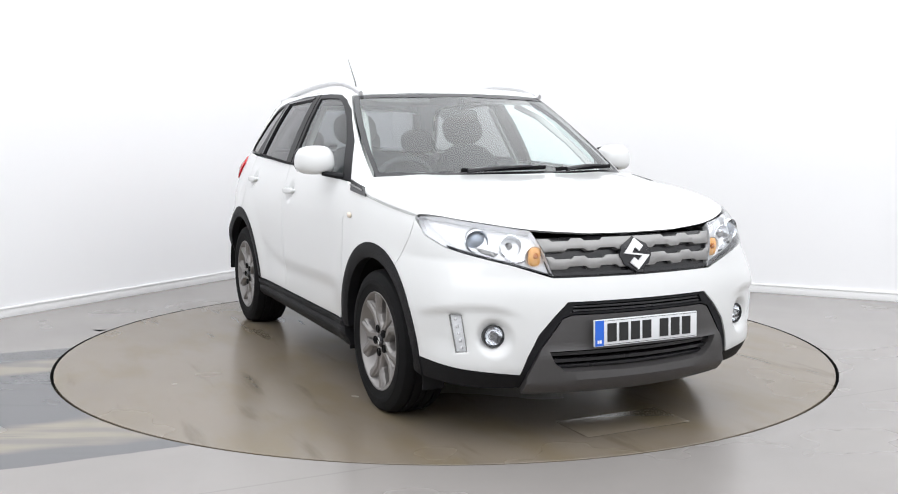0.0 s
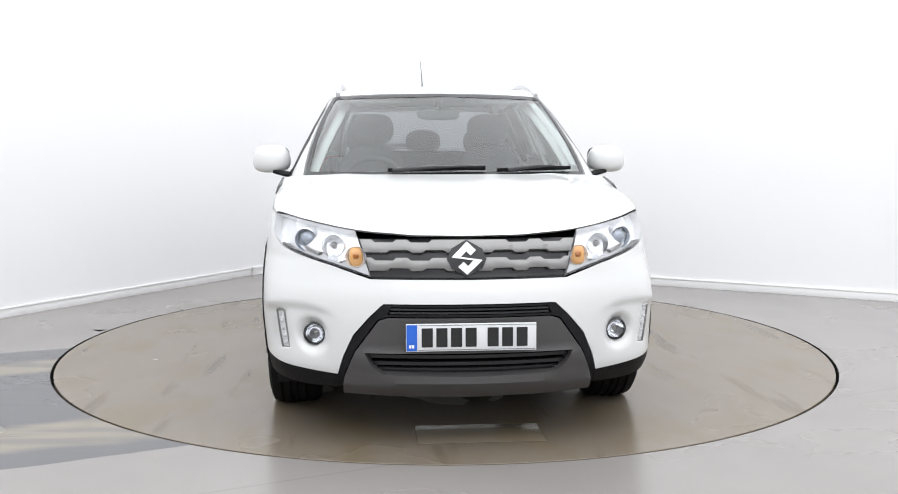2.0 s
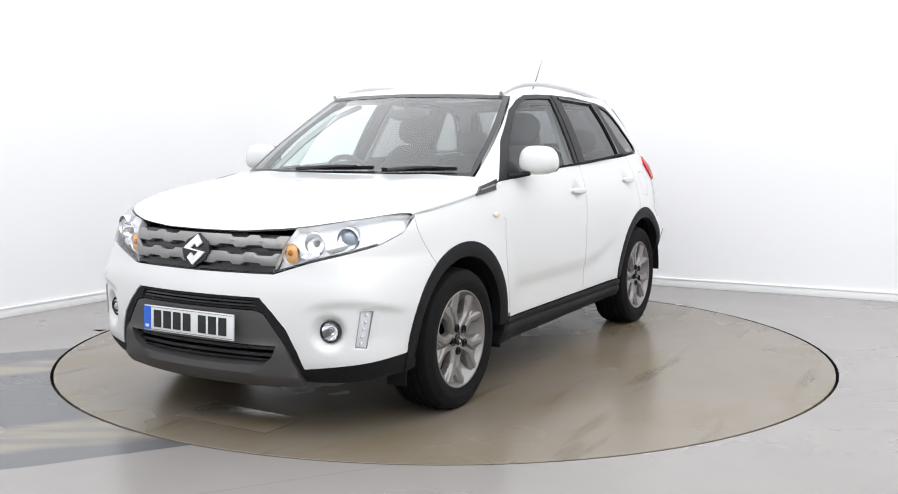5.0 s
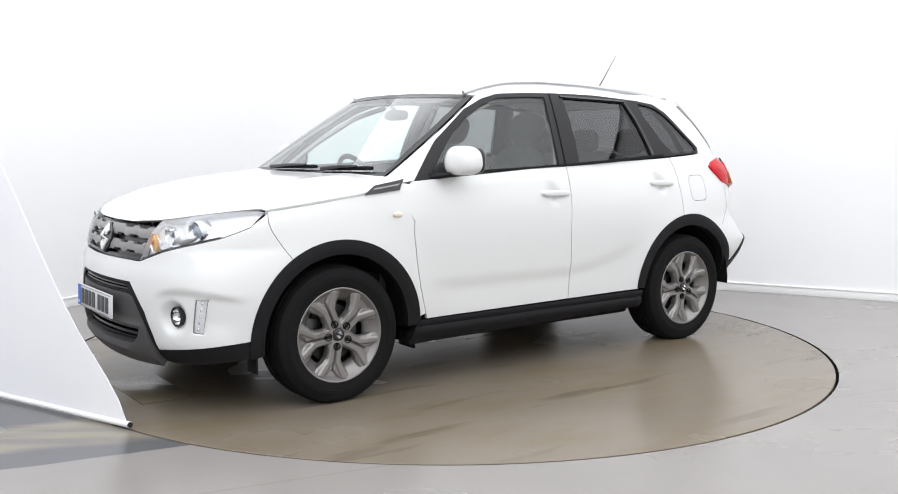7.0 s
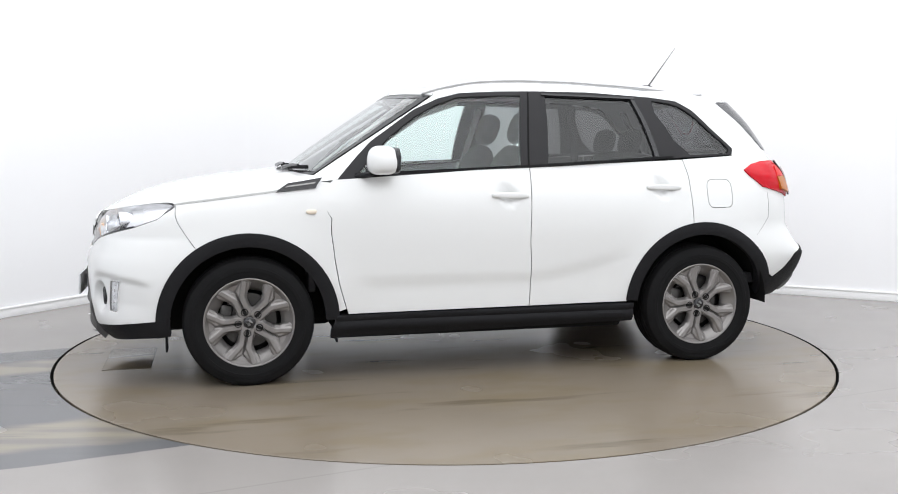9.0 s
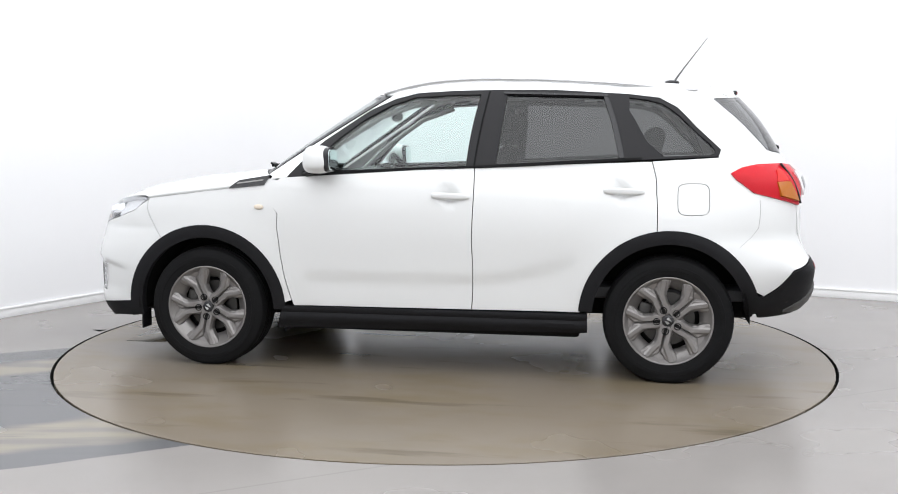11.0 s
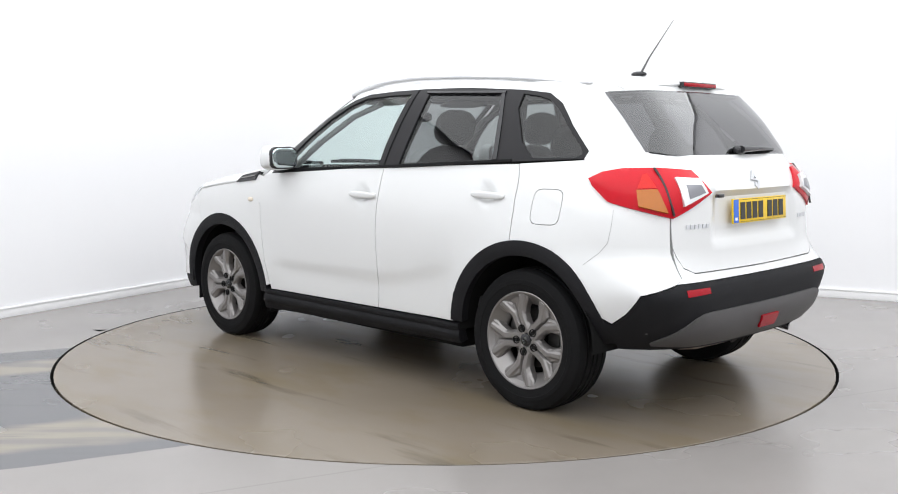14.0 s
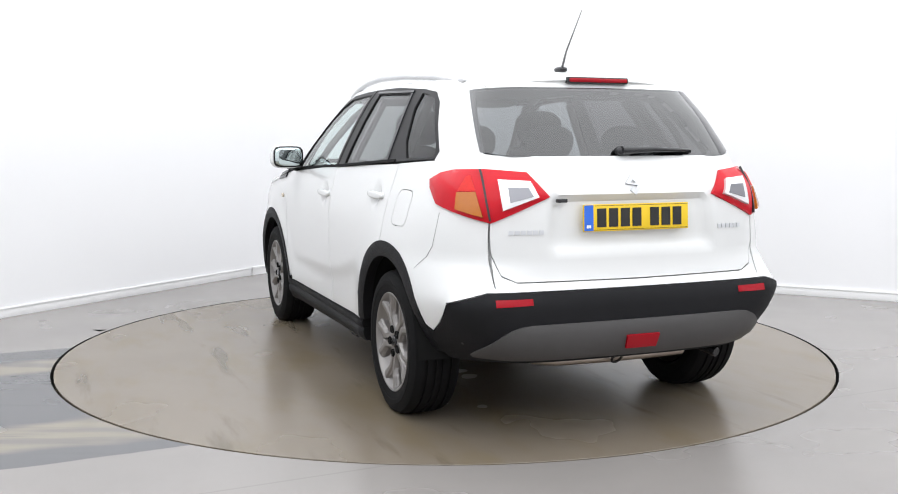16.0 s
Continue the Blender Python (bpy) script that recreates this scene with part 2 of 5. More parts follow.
def floor_material(name, disc):
    """Grey-beige vinyl, scuffed; the platform is browner with dried drips, the floor has a worn grey-blue lane."""
    m = bpy.data.materials.new(name)
    m.use_nodes = True
    nt = m.node_tree
    b = nt.nodes["Principled BSDF"]
    co = nt.nodes.new("ShaderNodeTexCoord")

    def noise(scale, detail=4, stretch=None):
        n = nt.nodes.new("ShaderNodeTexNoise")
        n.inputs["Scale"].default_value, n.inputs["Detail"].default_value = scale, detail
        if stretch:
            mp = nt.nodes.new("ShaderNodeMapping")
            mp.inputs["Scale"].default_value, mp.inputs["Rotation"].default_value = stretch[:3], (0, 0, stretch[3])
            nt.links.new(co.outputs["Object"], mp.inputs[0])
            nt.links.new(mp.outputs[0], n.inputs["Vector"])
        else:
            nt.links.new(co.outputs["Object"], n.inputs["Vector"])
        return n.outputs["Fac"]

    def ramp(value, lo, hi, a, c):
        r = nt.nodes.new("ShaderNodeMapRange")
        r.interpolation_type = "SMOOTHSTEP"
        for key, v in zip(("From Min", "From Max", "To Min", "To Max"), (lo, hi, a, c)):
            r.inputs[key].default_value = v
        nt.links.new(value, r.inputs["Value"])
        return r.outputs[0]

    def mixed(fac, one, two):
        x = nt.nodes.new("ShaderNodeMix")
        x.data_type = "RGBA"
        nt.links.new(fac, x.inputs["Factor"])
        for sock, v in ((x.inputs["A"], one), (x.inputs["B"], two)):
            if isinstance(v, tuple):
                sock.default_value = (*v, 1)
            else:
                nt.links.new(v, sock)
        return x.outputs["Result"]

    base = (0.200, 0.168, 0.130) if disc else (0.272, 0.255, 0.242)
    dark = tuple(v * 0.9 for v in base)
    col = mixed(ramp(noise(0.9), 0.35, 0.7, 0, 1), base, dark)
    col = mixed(ramp(noise(11, 3), 0.45, 0.8, 0, 0.08), col, tuple(v * 0.85 for v in base))
    if disc:
        col = mixed(ramp(noise(1.4, 5, (1.0, 2.2, 1, 0.4)), 0.44, 0.70, 0, 0.75), col, (0.172, 0.137, 0.086))
        col = mixed(ramp(noise(2.2, 6, (0.5, 3.2, 1, 1.1)), 0.58, 0.74, 0, 0.75), col, (0.105, 0.086, 0.058))
    if not disc:
        # worn drive-on lane, running out to one side of the platform
        sep = nt.nodes.new("ShaderNodeVectorRotate")
        sep.rotation_type = "Z_AXIS"
        sep.inputs["Angle"].default_value = radians(-25)
        nt.links.new(co.outputs["Object"], sep.inputs[0])
        xyz = nt.nodes.new("ShaderNodeSeparateXYZ")
        nt.links.new(sep.outputs[0], xyz.inputs[0])

        def maths(op, one, two):
            n = nt.nodes.new("ShaderNodeMath")
            n.operation = op
            for sock, v in zip(n.inputs, (one, two)):
                if isinstance(v, (int, float)):
                    sock.default_value = v
                else:
                    nt.links.new(v, sock)
            return n.outputs[0]

        across = maths("ADD", xyz.outputs[1], maths("MULTIPLY", maths("SUBTRACT", noise(3, 3), 0.5), 0.05))
        lane = maths("MULTIPLY", ramp(across, -1.378, -1.362, 0, 1), ramp(across, 0.83, 0.85, 1, 0))
        lane = maths("MULTIPLY", lane, ramp(xyz.outputs[0], -0.5, -0.2, 1, 0))
        # tyre-worn bands along the lane, blue-grey where the top coat is gone
        drift = maths("ADD", across, maths("MULTIPLY", maths("SUBTRACT", noise(1.3, 5, (0.5, 1.6, 1, -0.44)), 0.5), 0.45))
        tan_a = maths("MULTIPLY", ramp(drift, 0.20, 0.32, 0, 1), ramp(drift, 0.46, 0.58, 1, 0))
        tan_b = maths("MULTIPLY", ramp(drift, -1.20, -1.08, 0, 1), ramp(drift, -0.80, -0.68, 1, 0))
        bare = maths("MAXIMUM", tan_a, tan_b)
        worn = mixed(maths("MULTIPLY", bare, ramp(noise(3.0, 6, (0.45, 2.6, 1, -0.44)), 0.32, 0.62, 0.45, 1.0)), (0.115, 0.116, 0.121), (0.25, 0.222, 0.178))
        worn = mixed(ramp(noise(5.5, 6, (0.35, 3.0, 1, -0.44)), 0.52, 0.75, 0, 0.45), worn, (0.095, 0.096, 0.102))
        col = mixed(lane, col, worn)
        seam = ramp(maths("ABSOLUTE", maths("ADD", xyz.outputs[1], 1.95), 0.0), 0.004, 0.008, 0.25, 0)
        col = mixed(seam, col, (0.16, 0.15, 0.14))
    nt.links.new(col, b.inputs["Base Color"])
    nt.links.new(ramp(noise(1.3, 3), 0.3, 0.7, 0.23, 0.28), b.inputs["Roughness"])
    bp = nt.nodes.new("ShaderNodeBump")
    bp.inputs["Strength"].default_value, bp.inputs["Distance"].default_value = 0.02, 0.001
    nt.links.new(noise(160, 2), bp.inputs["Height"])
    nt.links.new(bp.outputs[0], b.inputs["Normal"])
    return m


FLOOR_MAT, DISC_MAT = floor_material("studio_floor_vinyl", False), floor_material("platform_vinyl", True)
# floor: one sheet with a round opening for the platform
HOLE_R, N = DISC_R + 0.008, 160
ring = [(HOLE_R * math.cos(2 * math.pi * k / N), HOLE_R * math.sin(2 * math.pi * k / N)) for k in range(N)]
rim = []
room = [FAR_B, CORNER, FAR_A, FAR_C]
for cx, cy in ring:
    best = 99.0
    for k in range(4):
        p, q = room[k], room[(k + 1) % 4]
        e = q - p
        det = cx * -e.y + cy * e.x
        if abs(det) > 1e-9:
            s, w = (p.x * -e.y + p.y * e.x) / det, (cx * p.y - cy * p.x) / det
            if s > 0 and -0.001 <= w <= 1.001:
                best = min(best, s)
    rim.append((cx * best * 1.02, cy * best * 1.02))
verts = [(x, y, 0) for x, y in ring] + [(x, y, 0) for x, y in rim] + [(x, y, -0.06) for x, y in ring] + [(0, 0, -0.06)]
faces = []
for k in range(N):
    j = (k + 1) % N
    faces += [(k, N + k, N + j, j), (2 * N + k, k, j, 2 * N + j), (3 * N, 2 * N + k, 2 * N + j)]
floor = tagged(solid("floor", verts, faces, [FLOOR_MAT, DARK], smooth=False), "scuffed grey vinyl studio floor round a turntable", "floor", kind="structure")

# pit wall and bottom blackened: the gap's shade is put into their colour
for k, poly in enumerate(floor.data.polygons):
    poly.material_index = 1 if k % 3 else 0
bm = bmesh.new()
bm.faces.new([bm.verts.new(p) for p in ((-2.33, 0.425, 0.002), (-2.262, 0.375, 0.002), (-2.236, 0.432, 0.002))])
bmesh.ops.solidify(bm, geom=bm.faces[:], thickness=0.0015)
part("floor_chip", bm, DARK, floor, "chipped dark spot at the rim", smooth=False)

platform = tagged(new("turntable"), "round grey-beige turntable platform flush with the floor, stained under the car", "turntable")
v, f = lathe([(0.0, 0.0), (1.2, 0.0), (DISC_R - 0.010, 0.0), (DISC_R - 0.008, -0.002), (DISC_R - 0.008, -0.05)], N, "z")
solid("platform_top", v, f, DISC_MAT, platform, sharp=20)
from mathutils.geometry import delaunay_2d_cdt


def outline(points, rounds=0):
    """A closed outline, its corners cut round that many times."""
    pts = [tuple(p) for p in points]
    for _ in range(rounds):
        out = []
        for k, p in enumerate(pts):
            q = pts[(k + 1) % len(pts)]
            out += [(p[0] * 0.75 + q[0] * 0.25, p[1] * 0.75 + q[1] * 0.25), (p[0] * 0.25 + q[0] * 0.75, p[1] * 0.25 + q[1] * 0.75)]
        pts = out
    return pts


def dense(pts, step):
    out = []
    for k, p in enumerate(pts):
        q = pts[(k + 1) % len(pts)]
        n = max(1, int(math.hypot(q[0] - p[0], q[1] - p[1]) / step + 0.5))
        out += [(p[0] + (q[0] - p[0]) * i / n, p[1] + (q[1] - p[1]) * i / n) for i in range(n)]
    return out


def inside(pts, X, Y):
    """Which of the points X, Y lie in the outline."""
    a = np.array(pts)
    b = np.roll(a, -1, 0)
    hit = np.zeros(X.shape, bool)
    for (x0, y0), (x1, y1) in zip(a, b):
        if y0 != y1:
            hit ^= ((y0 > Y) != (y1 > Y)) & (X < (x1 - x0) * (Y - y0) / (y1 - y0) + x0)
    return hit


def filled(outer, holes=(), step=0.035):
    """Points and triangles of an outline less its holes, with its boundary edges."""
    loops = [dense(loop, step) for loop in (outer, *holes)]
    pts, edges = [], []
    for loop in loops:
        s = len(pts)
        pts += loop
        edges += [(s + k, s + (k + 1) % len(loop)) for k in range(len(loop))]
    a = np.array(loops[0])
    gx, gy = np.meshgrid(np.arange(a[:, 0].min() + step / 2, a[:, 0].max(), step), np.arange(a[:, 1].min() + step / 2, a[:, 1].max(), step))
    gx, gy = gx.ravel(), gy.ravel()
    ok = inside(outer, gx, gy)
    for h in holes:
        ok &= ~inside(h, gx, gy)
    b = np.array(pts)
    gx, gy = gx[ok], gy[ok]
    far = np.array([np.min(np.hypot(b[:, 0] - x, b[:, 1] - y)) > step * 0.45 for x, y in zip(gx, gy)], bool) if len(gx) else np.zeros(0, bool)
    co = [Vector(p) for p in pts] + [Vector(p) for p in zip(gx[far], gy[far])]
    vs, _, fs, *_ = delaunay_2d_cdt(co, edges, [], 1, 1e-7)
    P = np.array([tuple(v) for v in vs])
    F = np.array([tuple(f) for f in fs if len(f) == 3])
    c = P[F].mean(1)
    keep = inside(outer, c[:, 0], c[:, 1])
    for h in holes:
        keep &= ~inside(h, c[:, 0], c[:, 1])
    F = F[keep]
    count = {}
    for t in F:
        for k in range(3):
            e = (int(t[k]), int(t[(k + 1) % 3]))
            count[e] = count.get(e, 0) + 1
    border = [e for e in count if (e[1], e[0]) not in count]
    return P, F, border


def panel(name, fn, outer, mat, parent, holes=(), off=0.0, depth=0.02, step=0.035, mirror=False, label="", swell=0.0, relief=None, sharp=38):
    """A pressed panel on the car's skin: outline in (u, z), lifted by off, its edges turned in by depth. swell: rise of the middle."""
    P, F, border = filled(outer, holes, step)
    lift = np.full(len(P), off)
    if swell:
        b = np.array(dense(outer, step))
        d = np.array([np.min(np.hypot(b[:, 0] - x, b[:, 1] - y)) for x, y in P])
        lift = off + swell * (1 - (1 - np.clip(d / max(d.max(), 1e-6), 0, 1)) ** 2)
    if relief:
        lift = lift + relief(P[:, 0], P[:, 1])
    top = skin(fn, P[:, 0], P[:, 1], lift)
    low_side = skin(fn, P[:, 0], P[:, 1], lift - depth)
    # turn of the triangles: outwards
    t = top[F[: min(len(F), 400)]]
    nn = np.cross(t[:, 1] - t[:, 0], t[:, 2] - t[:, 0])
    mid = t.mean(1) - np.array([0.0, 0.0, 0.6])
    flip = np.sum(nn * mid) < 0
    ids = sorted({i for e in border for i in e})
    at = {i: len(top) + k for k, i in enumerate(ids)}
    verts = np.concatenate([top, low_side[ids]]) if ids else top
    faces = [tuple(f) for f in F] + [(a, at[a], at[b], b) for a, b in border]
    if flip:
        faces = [f[::-1] for f in faces]
    obs = [solid(name, verts, faces, mat, parent, label, sharp=sharp)]
    if mirror:
        w = verts * np.array([1, -1, 1])
        obs.append(solid(name, w, [f[::-1] for f in faces], mat, parent, label, sharp=sharp))
    return obs


def lx(*xz):
    """Outline on the lower body's side from (x, z) pairs."""
    return [(u_at(low, "x", x, z), z) for x, z in xz]


def ly(*yz):
    """Outline on the front from (y, z) pairs; negative y is the car's right."""
    return [(math.copysign(u_at(low, "y", abs(y), z), y if y else 1), z) for y, z in yz]


def lr(*yz):
    """Outline on the rear; the car's left side alone."""
    return [(u_at(low, "y", y, z, True), z) for y, z in yz]


def gx(*xz):
    return [(u_at(up, "x", x, z), z) for x, z in xz]


def gy(*yz):
    return [(math.copysign(u_at(up, "y", abs(y), z), y if y else 1), z) for y, z in yz]


def gr(*yz):
    return [(u_at(up, "y", y, z, True), z) for y, z in yz]


def arch(xc, r, a0, a1, n=18):
    zc = 0.327 if xc > 0 else 0.336
    return [(xc + r * math.cos(radians(a0 + (a1 - a0) * k / n)), zc + r * math.sin(radians(a0 + (a1 - a0) * k / n))) for k in range(n + 1)]


END, UEND = LOW_U[-1], UP_U[-1]


def step01(v, a, b):
    t = np.clip((v - a) / (b - a), 0, 1)
    return t * t * (3 - 2 * t)


def nose(pts):
    """Both halves of an outline on the nose, from its left half (given from the middle outwards and back to the middle)."""
    return pts + [(-u, z) for u, z in pts[::-1] if abs(u) > 1e-6]


def tail(pts, fn=None):
    """The same on the tail."""
    e = UEND if fn is up else END
    return pts + [(2 * e - u, z) for u, z in pts[::-1] if abs(u - e) > 1e-6]


def disc_outline(u, z, r, n=24, squash=1.0):
    return [(u + r * math.cos(2 * math.pi * k / n), z + r * squash * math.sin(2 * math.pi * k / n)) for k in range(n)]


def put(verts, m):
    return [tuple(m @ Vector(v)) for v in verts]


def turned(name, profile, m, mat, parent, label="", steps=32, axis="x", sharp=38):
    v, f = lathe(profile, steps, axis)
    return solid(name, put(v, m), f, mat, parent, label, sharp=sharp)


def tube(name, path, radius, mat, parent, label="", sides=10, squash=1.0):
    """A round bar along a path of points, closed at its ends."""
    pts = [Vector(p) for p in path]
    radii = radius if isinstance(radius, (list, tuple)) else [radius] * len(pts)
    verts, faces = [], []
    for k, p in enumerate(pts):
        d = (pts[min(k + 1, len(pts) - 1)] - pts[max(k - 1, 0)]).normalized()
        side = d.cross(Vector((0, 0, 1)))
        side = side.normalized() if side.length > 1e-4 else Vector((1, 0, 0))
        top = side.cross(d).normalized()
        for i in range(sides):
            a = 2 * math.pi * i / sides
            verts.append(tuple(p + side * math.cos(a) * radii[k] + top * math.sin(a) * radii[k] * squash))
    for k in range(len(pts) - 1):
        for i in range(sides):
            j = (i + 1) % sides
            faces.append((k * sides + i, k * sides + j, (k + 1) * sides + j, (k + 1) * sides + i))
    faces += [tuple(range(sides))[::-1], tuple(range((len(pts) - 1) * sides, len(pts) * sides))]
    return solid(name, verts, faces, mat, parent, label, sharp=50)


def rounded(name, at, size, mat, parent, label="", power=3.0, m=None, n=20, taper=None):
    """A pillow-shaped solid: a superellipsoid of that size about a place."""
    verts, faces = [], []
    for i in range(n + 1):
        a = math.pi * (i / n - 0.5)
        for j in range(2 * n):
            b = math.pi * j / n
            d = Vector((math.cos(a) * math.cos(b), math.cos(a) * math.sin(b), math.sin(a)))
            r = sum(abs(c) ** power for c in d) ** (-1 / power)
            p = Vector((d.x * r * size[0] / 2, d.y * r * size[1] / 2, d.z * r * size[2] / 2))
            if taper:
                p = taper(p)
            verts.append(tuple(p))
    for i in range(n):
        for j in range(2 * n):
            k = (j + 1) % (2 * n)
            faces.append((i * 2 * n + j, i * 2 * n + k, (i + 1) * 2 * n + k, (i + 1) * 2 * n + j))
    mm = Matrix.Translation(at) @ (m or Matrix())
    return solid(name, put(verts, mm), faces, mat, parent, label, sharp=60)


car = tagged(new("car"), "white compact five-door crossover with black lower cladding on a turntable", "car")
WELL = 0.452

# ---- hood ----
HOOD_C = ((0.8, 1.10), (0.9, 1.09), (1.1, 1.072), (1.4, 1.043), (1.7, 0.99), (1.85, 0.945), (1.95, 0.900), (2.0, 0.872), (2.1, 0.80))
HOOD_E = ((0.8, 1.06), (0.9, 1.045), (1.1, 0.992), (1.6, 0.930), (1.7, 0.896), (1.8, 0.862), (2.0, 0.80))


def hood_point(x, fr):
    ze, zc = smooth_tab(x, *HOOD_E), smooth_tab(x, *HOOD_C)
    z = ze + (zc - ze) * (1 - abs(fr) ** 3.2) ** 0.45
    z += 0.005 * math.exp(-((abs(fr) - 0.62) / 0.09) ** 2)
    th = np.interp(-x, -low(TH, np.full_like(TH, ze))[:, 0], TH)
    return (x, fr * low(th, ze)[1], z)


def hood_front(fr):
    a = abs(fr)
    return 2.012 - 0.035 * a * a - 0.375 * max(0.0, (a - 0.5) / 0.5) ** 3.0


def hood_rear(fr):
    return 1.05 - 0.17 * abs(fr) ** 2.4


verts, faces = [], []
NF, NG = 64, 40
for i in range(NF + 1):
    fr = math.sin((i / NF * 2 - 1) * math.pi / 2) * 0.9995
    for j in range(NG + 1):
        g = j / NG
        verts.append(hood_point(hood_rear(fr) * (1 - g) + hood_front(fr) * g, fr))
for i in range(NF):
    for j in range(NG):
        a = i * (NG + 1) + j
        faces.append((a, a + 1, a + NG + 2, a + NG + 1))
for row, back, down in ((NG, 0.03, 0.010), (0, -0.01, 0.03)):
    edge = [i * (NG + 1) + row for i in range(NF + 1)]
    start = len(verts)
    verts += [(verts[i][0] - back, verts[i][1] * 0.995, verts[i][2] - down) for i in edge]
    quads = [(edge[k], start + k, start + k + 1, edge[k + 1]) for k in range(NF)]
    faces += quads if row else [q[::-1] for q in quads]
for i, s in ((0, 1), (NF, -1)):
    edge = [i * (NG + 1) + j for j in range(NG + 1)]
    start = len(verts)
    verts += [(verts[k][0], verts[k][1] + s * 0.010, verts[k][2] - 0.022) for k in edge]
    quads = [(edge[k], edge[k + 1], start + k + 1, start + k) for k in range(NG)]
    faces += quads if s < 0 else [q[::-1] for q in quads]
solid("hood", verts, faces, PAINT, car)

# ---- wings, doors, quarters ----
fender = lx((0.820, 1.03), (0.830, 0.85), (0.824, 0.705), (0.797, 0.52), (0.758, 0.38)) + lx(*arch(1.25, WELL, 175, 57, 22)) \
    + lx((1.506, 0.716), (1.562, 0.80), (1.590, 0.929), (1.35, 0.958), (1.1, 0.989), (0.9, 1.041))
panel("front_wing", low, fender, PAINT, car, mirror=True)
HAND_F, HAND_R = (-0.112, 0.958), (-1.005, 0.99)


def cup(x, z):
    uc = u_at(low, "x", x, z)
    return lambda u, zz: -0.020 * (1 - step01(np.hypot(u - uc, (zz - z) * 1.15), 0.035, 0.056))


fdoor = lx((0.8155, 1.045), (0.8255, 0.85), (0.8195, 0.705), (0.7925, 0.52), (0.745, 0.352), (-0.232, 0.358), (-0.233, 0.7), (-0.239, 1.106))
panel("front_door", low, fdoor, PAINT, car, mirror=True, step=0.028, relief=cup(*HAND_F))
rdoor = lx((-0.2435, 1.107), (-0.2375, 0.7), (-0.2365, 0.358), (-0.80, 0.362)) + lx(*arch(-1.25, WELL, 12, 81.3, 14)) + lx((-1.182, 0.85), (-1.176, 0.98), (-1.152, 1.138))
panel("rear_door", low, rdoor, PAINT, car, mirror=True, step=0.028, relief=cup(*HAND_R))


def soft_square(x, z, half, power=5.0, n=28):
    out = []
    for k in range(n):
        c, s = math.cos(2 * math.pi * k / n), math.sin(2 * math.pi * k / n)
        r = half * (abs(c) ** power + abs(s) ** power) ** (-1 / power)
        out.append((x + r * c, z + r * s))
    return lx(*out)


flap = soft_square(-1.362, 0.95, 0.077)
flap_hole = soft_square(-1.362, 0.95, 0.0805)
quarter = lx((-1.1565, 1.14), (-1.1805, 0.98), (-1.1865, 0.85)) + lx(*arch(-1.25, WELL, 81.9, 160, 16)) \
    + lx((-1.72, 0.465), (-1.79, 0.515), (-1.86, 0.60)) + lr((0.68, 0.645), (0.642, 0.66), (0.642, 0.917), (0.62, 1.0), (0.60, 1.10), (0.605, 1.175)) \
    + lx((-1.5, 1.16))
for sgn in (1, -1):
    holes = [flap_hole] if sgn > 0 else []
    q = panel("rear_quarter", low, [(sgn * u, z) for u, z in quarter], PAINT, car, holes=holes)
panel("fuel_flap", low, flap, PAINT, car, step=0.02)
panel("fuel_recess", low, flap_hole, PAINT, car, off=-0.018, step=0.03)

panel("bonnet_seam", low, lx((1.59, 0.9265), (1.35, 0.9555), (1.1, 0.9868), (1.1, 0.9880), (1.35, 0.9568), (1.59, 0.9278)), SATIN, car, off=0.0025, depth=0.004, mirror=True)

REAR_SEAM = ((-1.690, 0.950), (-1.692, 0.88), (-1.684, 0.81), (-1.650, 0.765), (-1.590, 0.712))
panel("bumper_seam", low, lx(*REAR_SEAM, *[(x - 0.0009, z - 0.0007) for x, z in REAR_SEAM[::-1]]), SATIN, car, off=0.0015, depth=0.003, mirror=True)

# ---- nose ----
edge_in = ly((0.535, 0.300), (0.512, 0.379), (0.473, 0.466), (0.409, 0.54), (0.35, 0.596))
half = ly((0.0, 0.690), (0.40, 0.692), (0.56, 0.745), (0.772, 0.812), (0.812, 0.856)) + lx((1.597, 0.916), (1.5655, 0.80), (1.5095, 0.716)) \
    + lx(*arch(1.25, WELL, 56.4, 3, 12)) + ly((0.68, 0.318)) + edge_in + ly((0.0, 0.596))
FOG_U, FOG_Z = u_at(low, "y", 0.645, 0.458), 0.458
drl = ly((0.762, 0.551), (0.800, 0.549), (0.776, 0.390), (0.740, 0.396))


def brow(u, z):
    a = np.abs(u)
    u0, u1 = u_at(low, "y", 0.53, 0.55), u_at(low, "y", 0.85, 0.55)
    along = np.clip((a - u0) / (u1 - u0), 0, 1)
    line = 0.545 + 0.042 * np.sin(along ** 0.8 * math.pi)
    inside_ = step01(a, u0 - 0.02, u0 + 0.13) * (1 - step01(a, u1 - 0.10, u1 + 0.06))
    d = -0.017 * inside_ * step01(line - z, -0.006, 0.026) * step01(z, 0.33, 0.45)
    bowl = -0.03 * (1 - step01(np.hypot(a - FOG_U, z - FOG_Z), 0.045, 0.085))
    return d + bowl


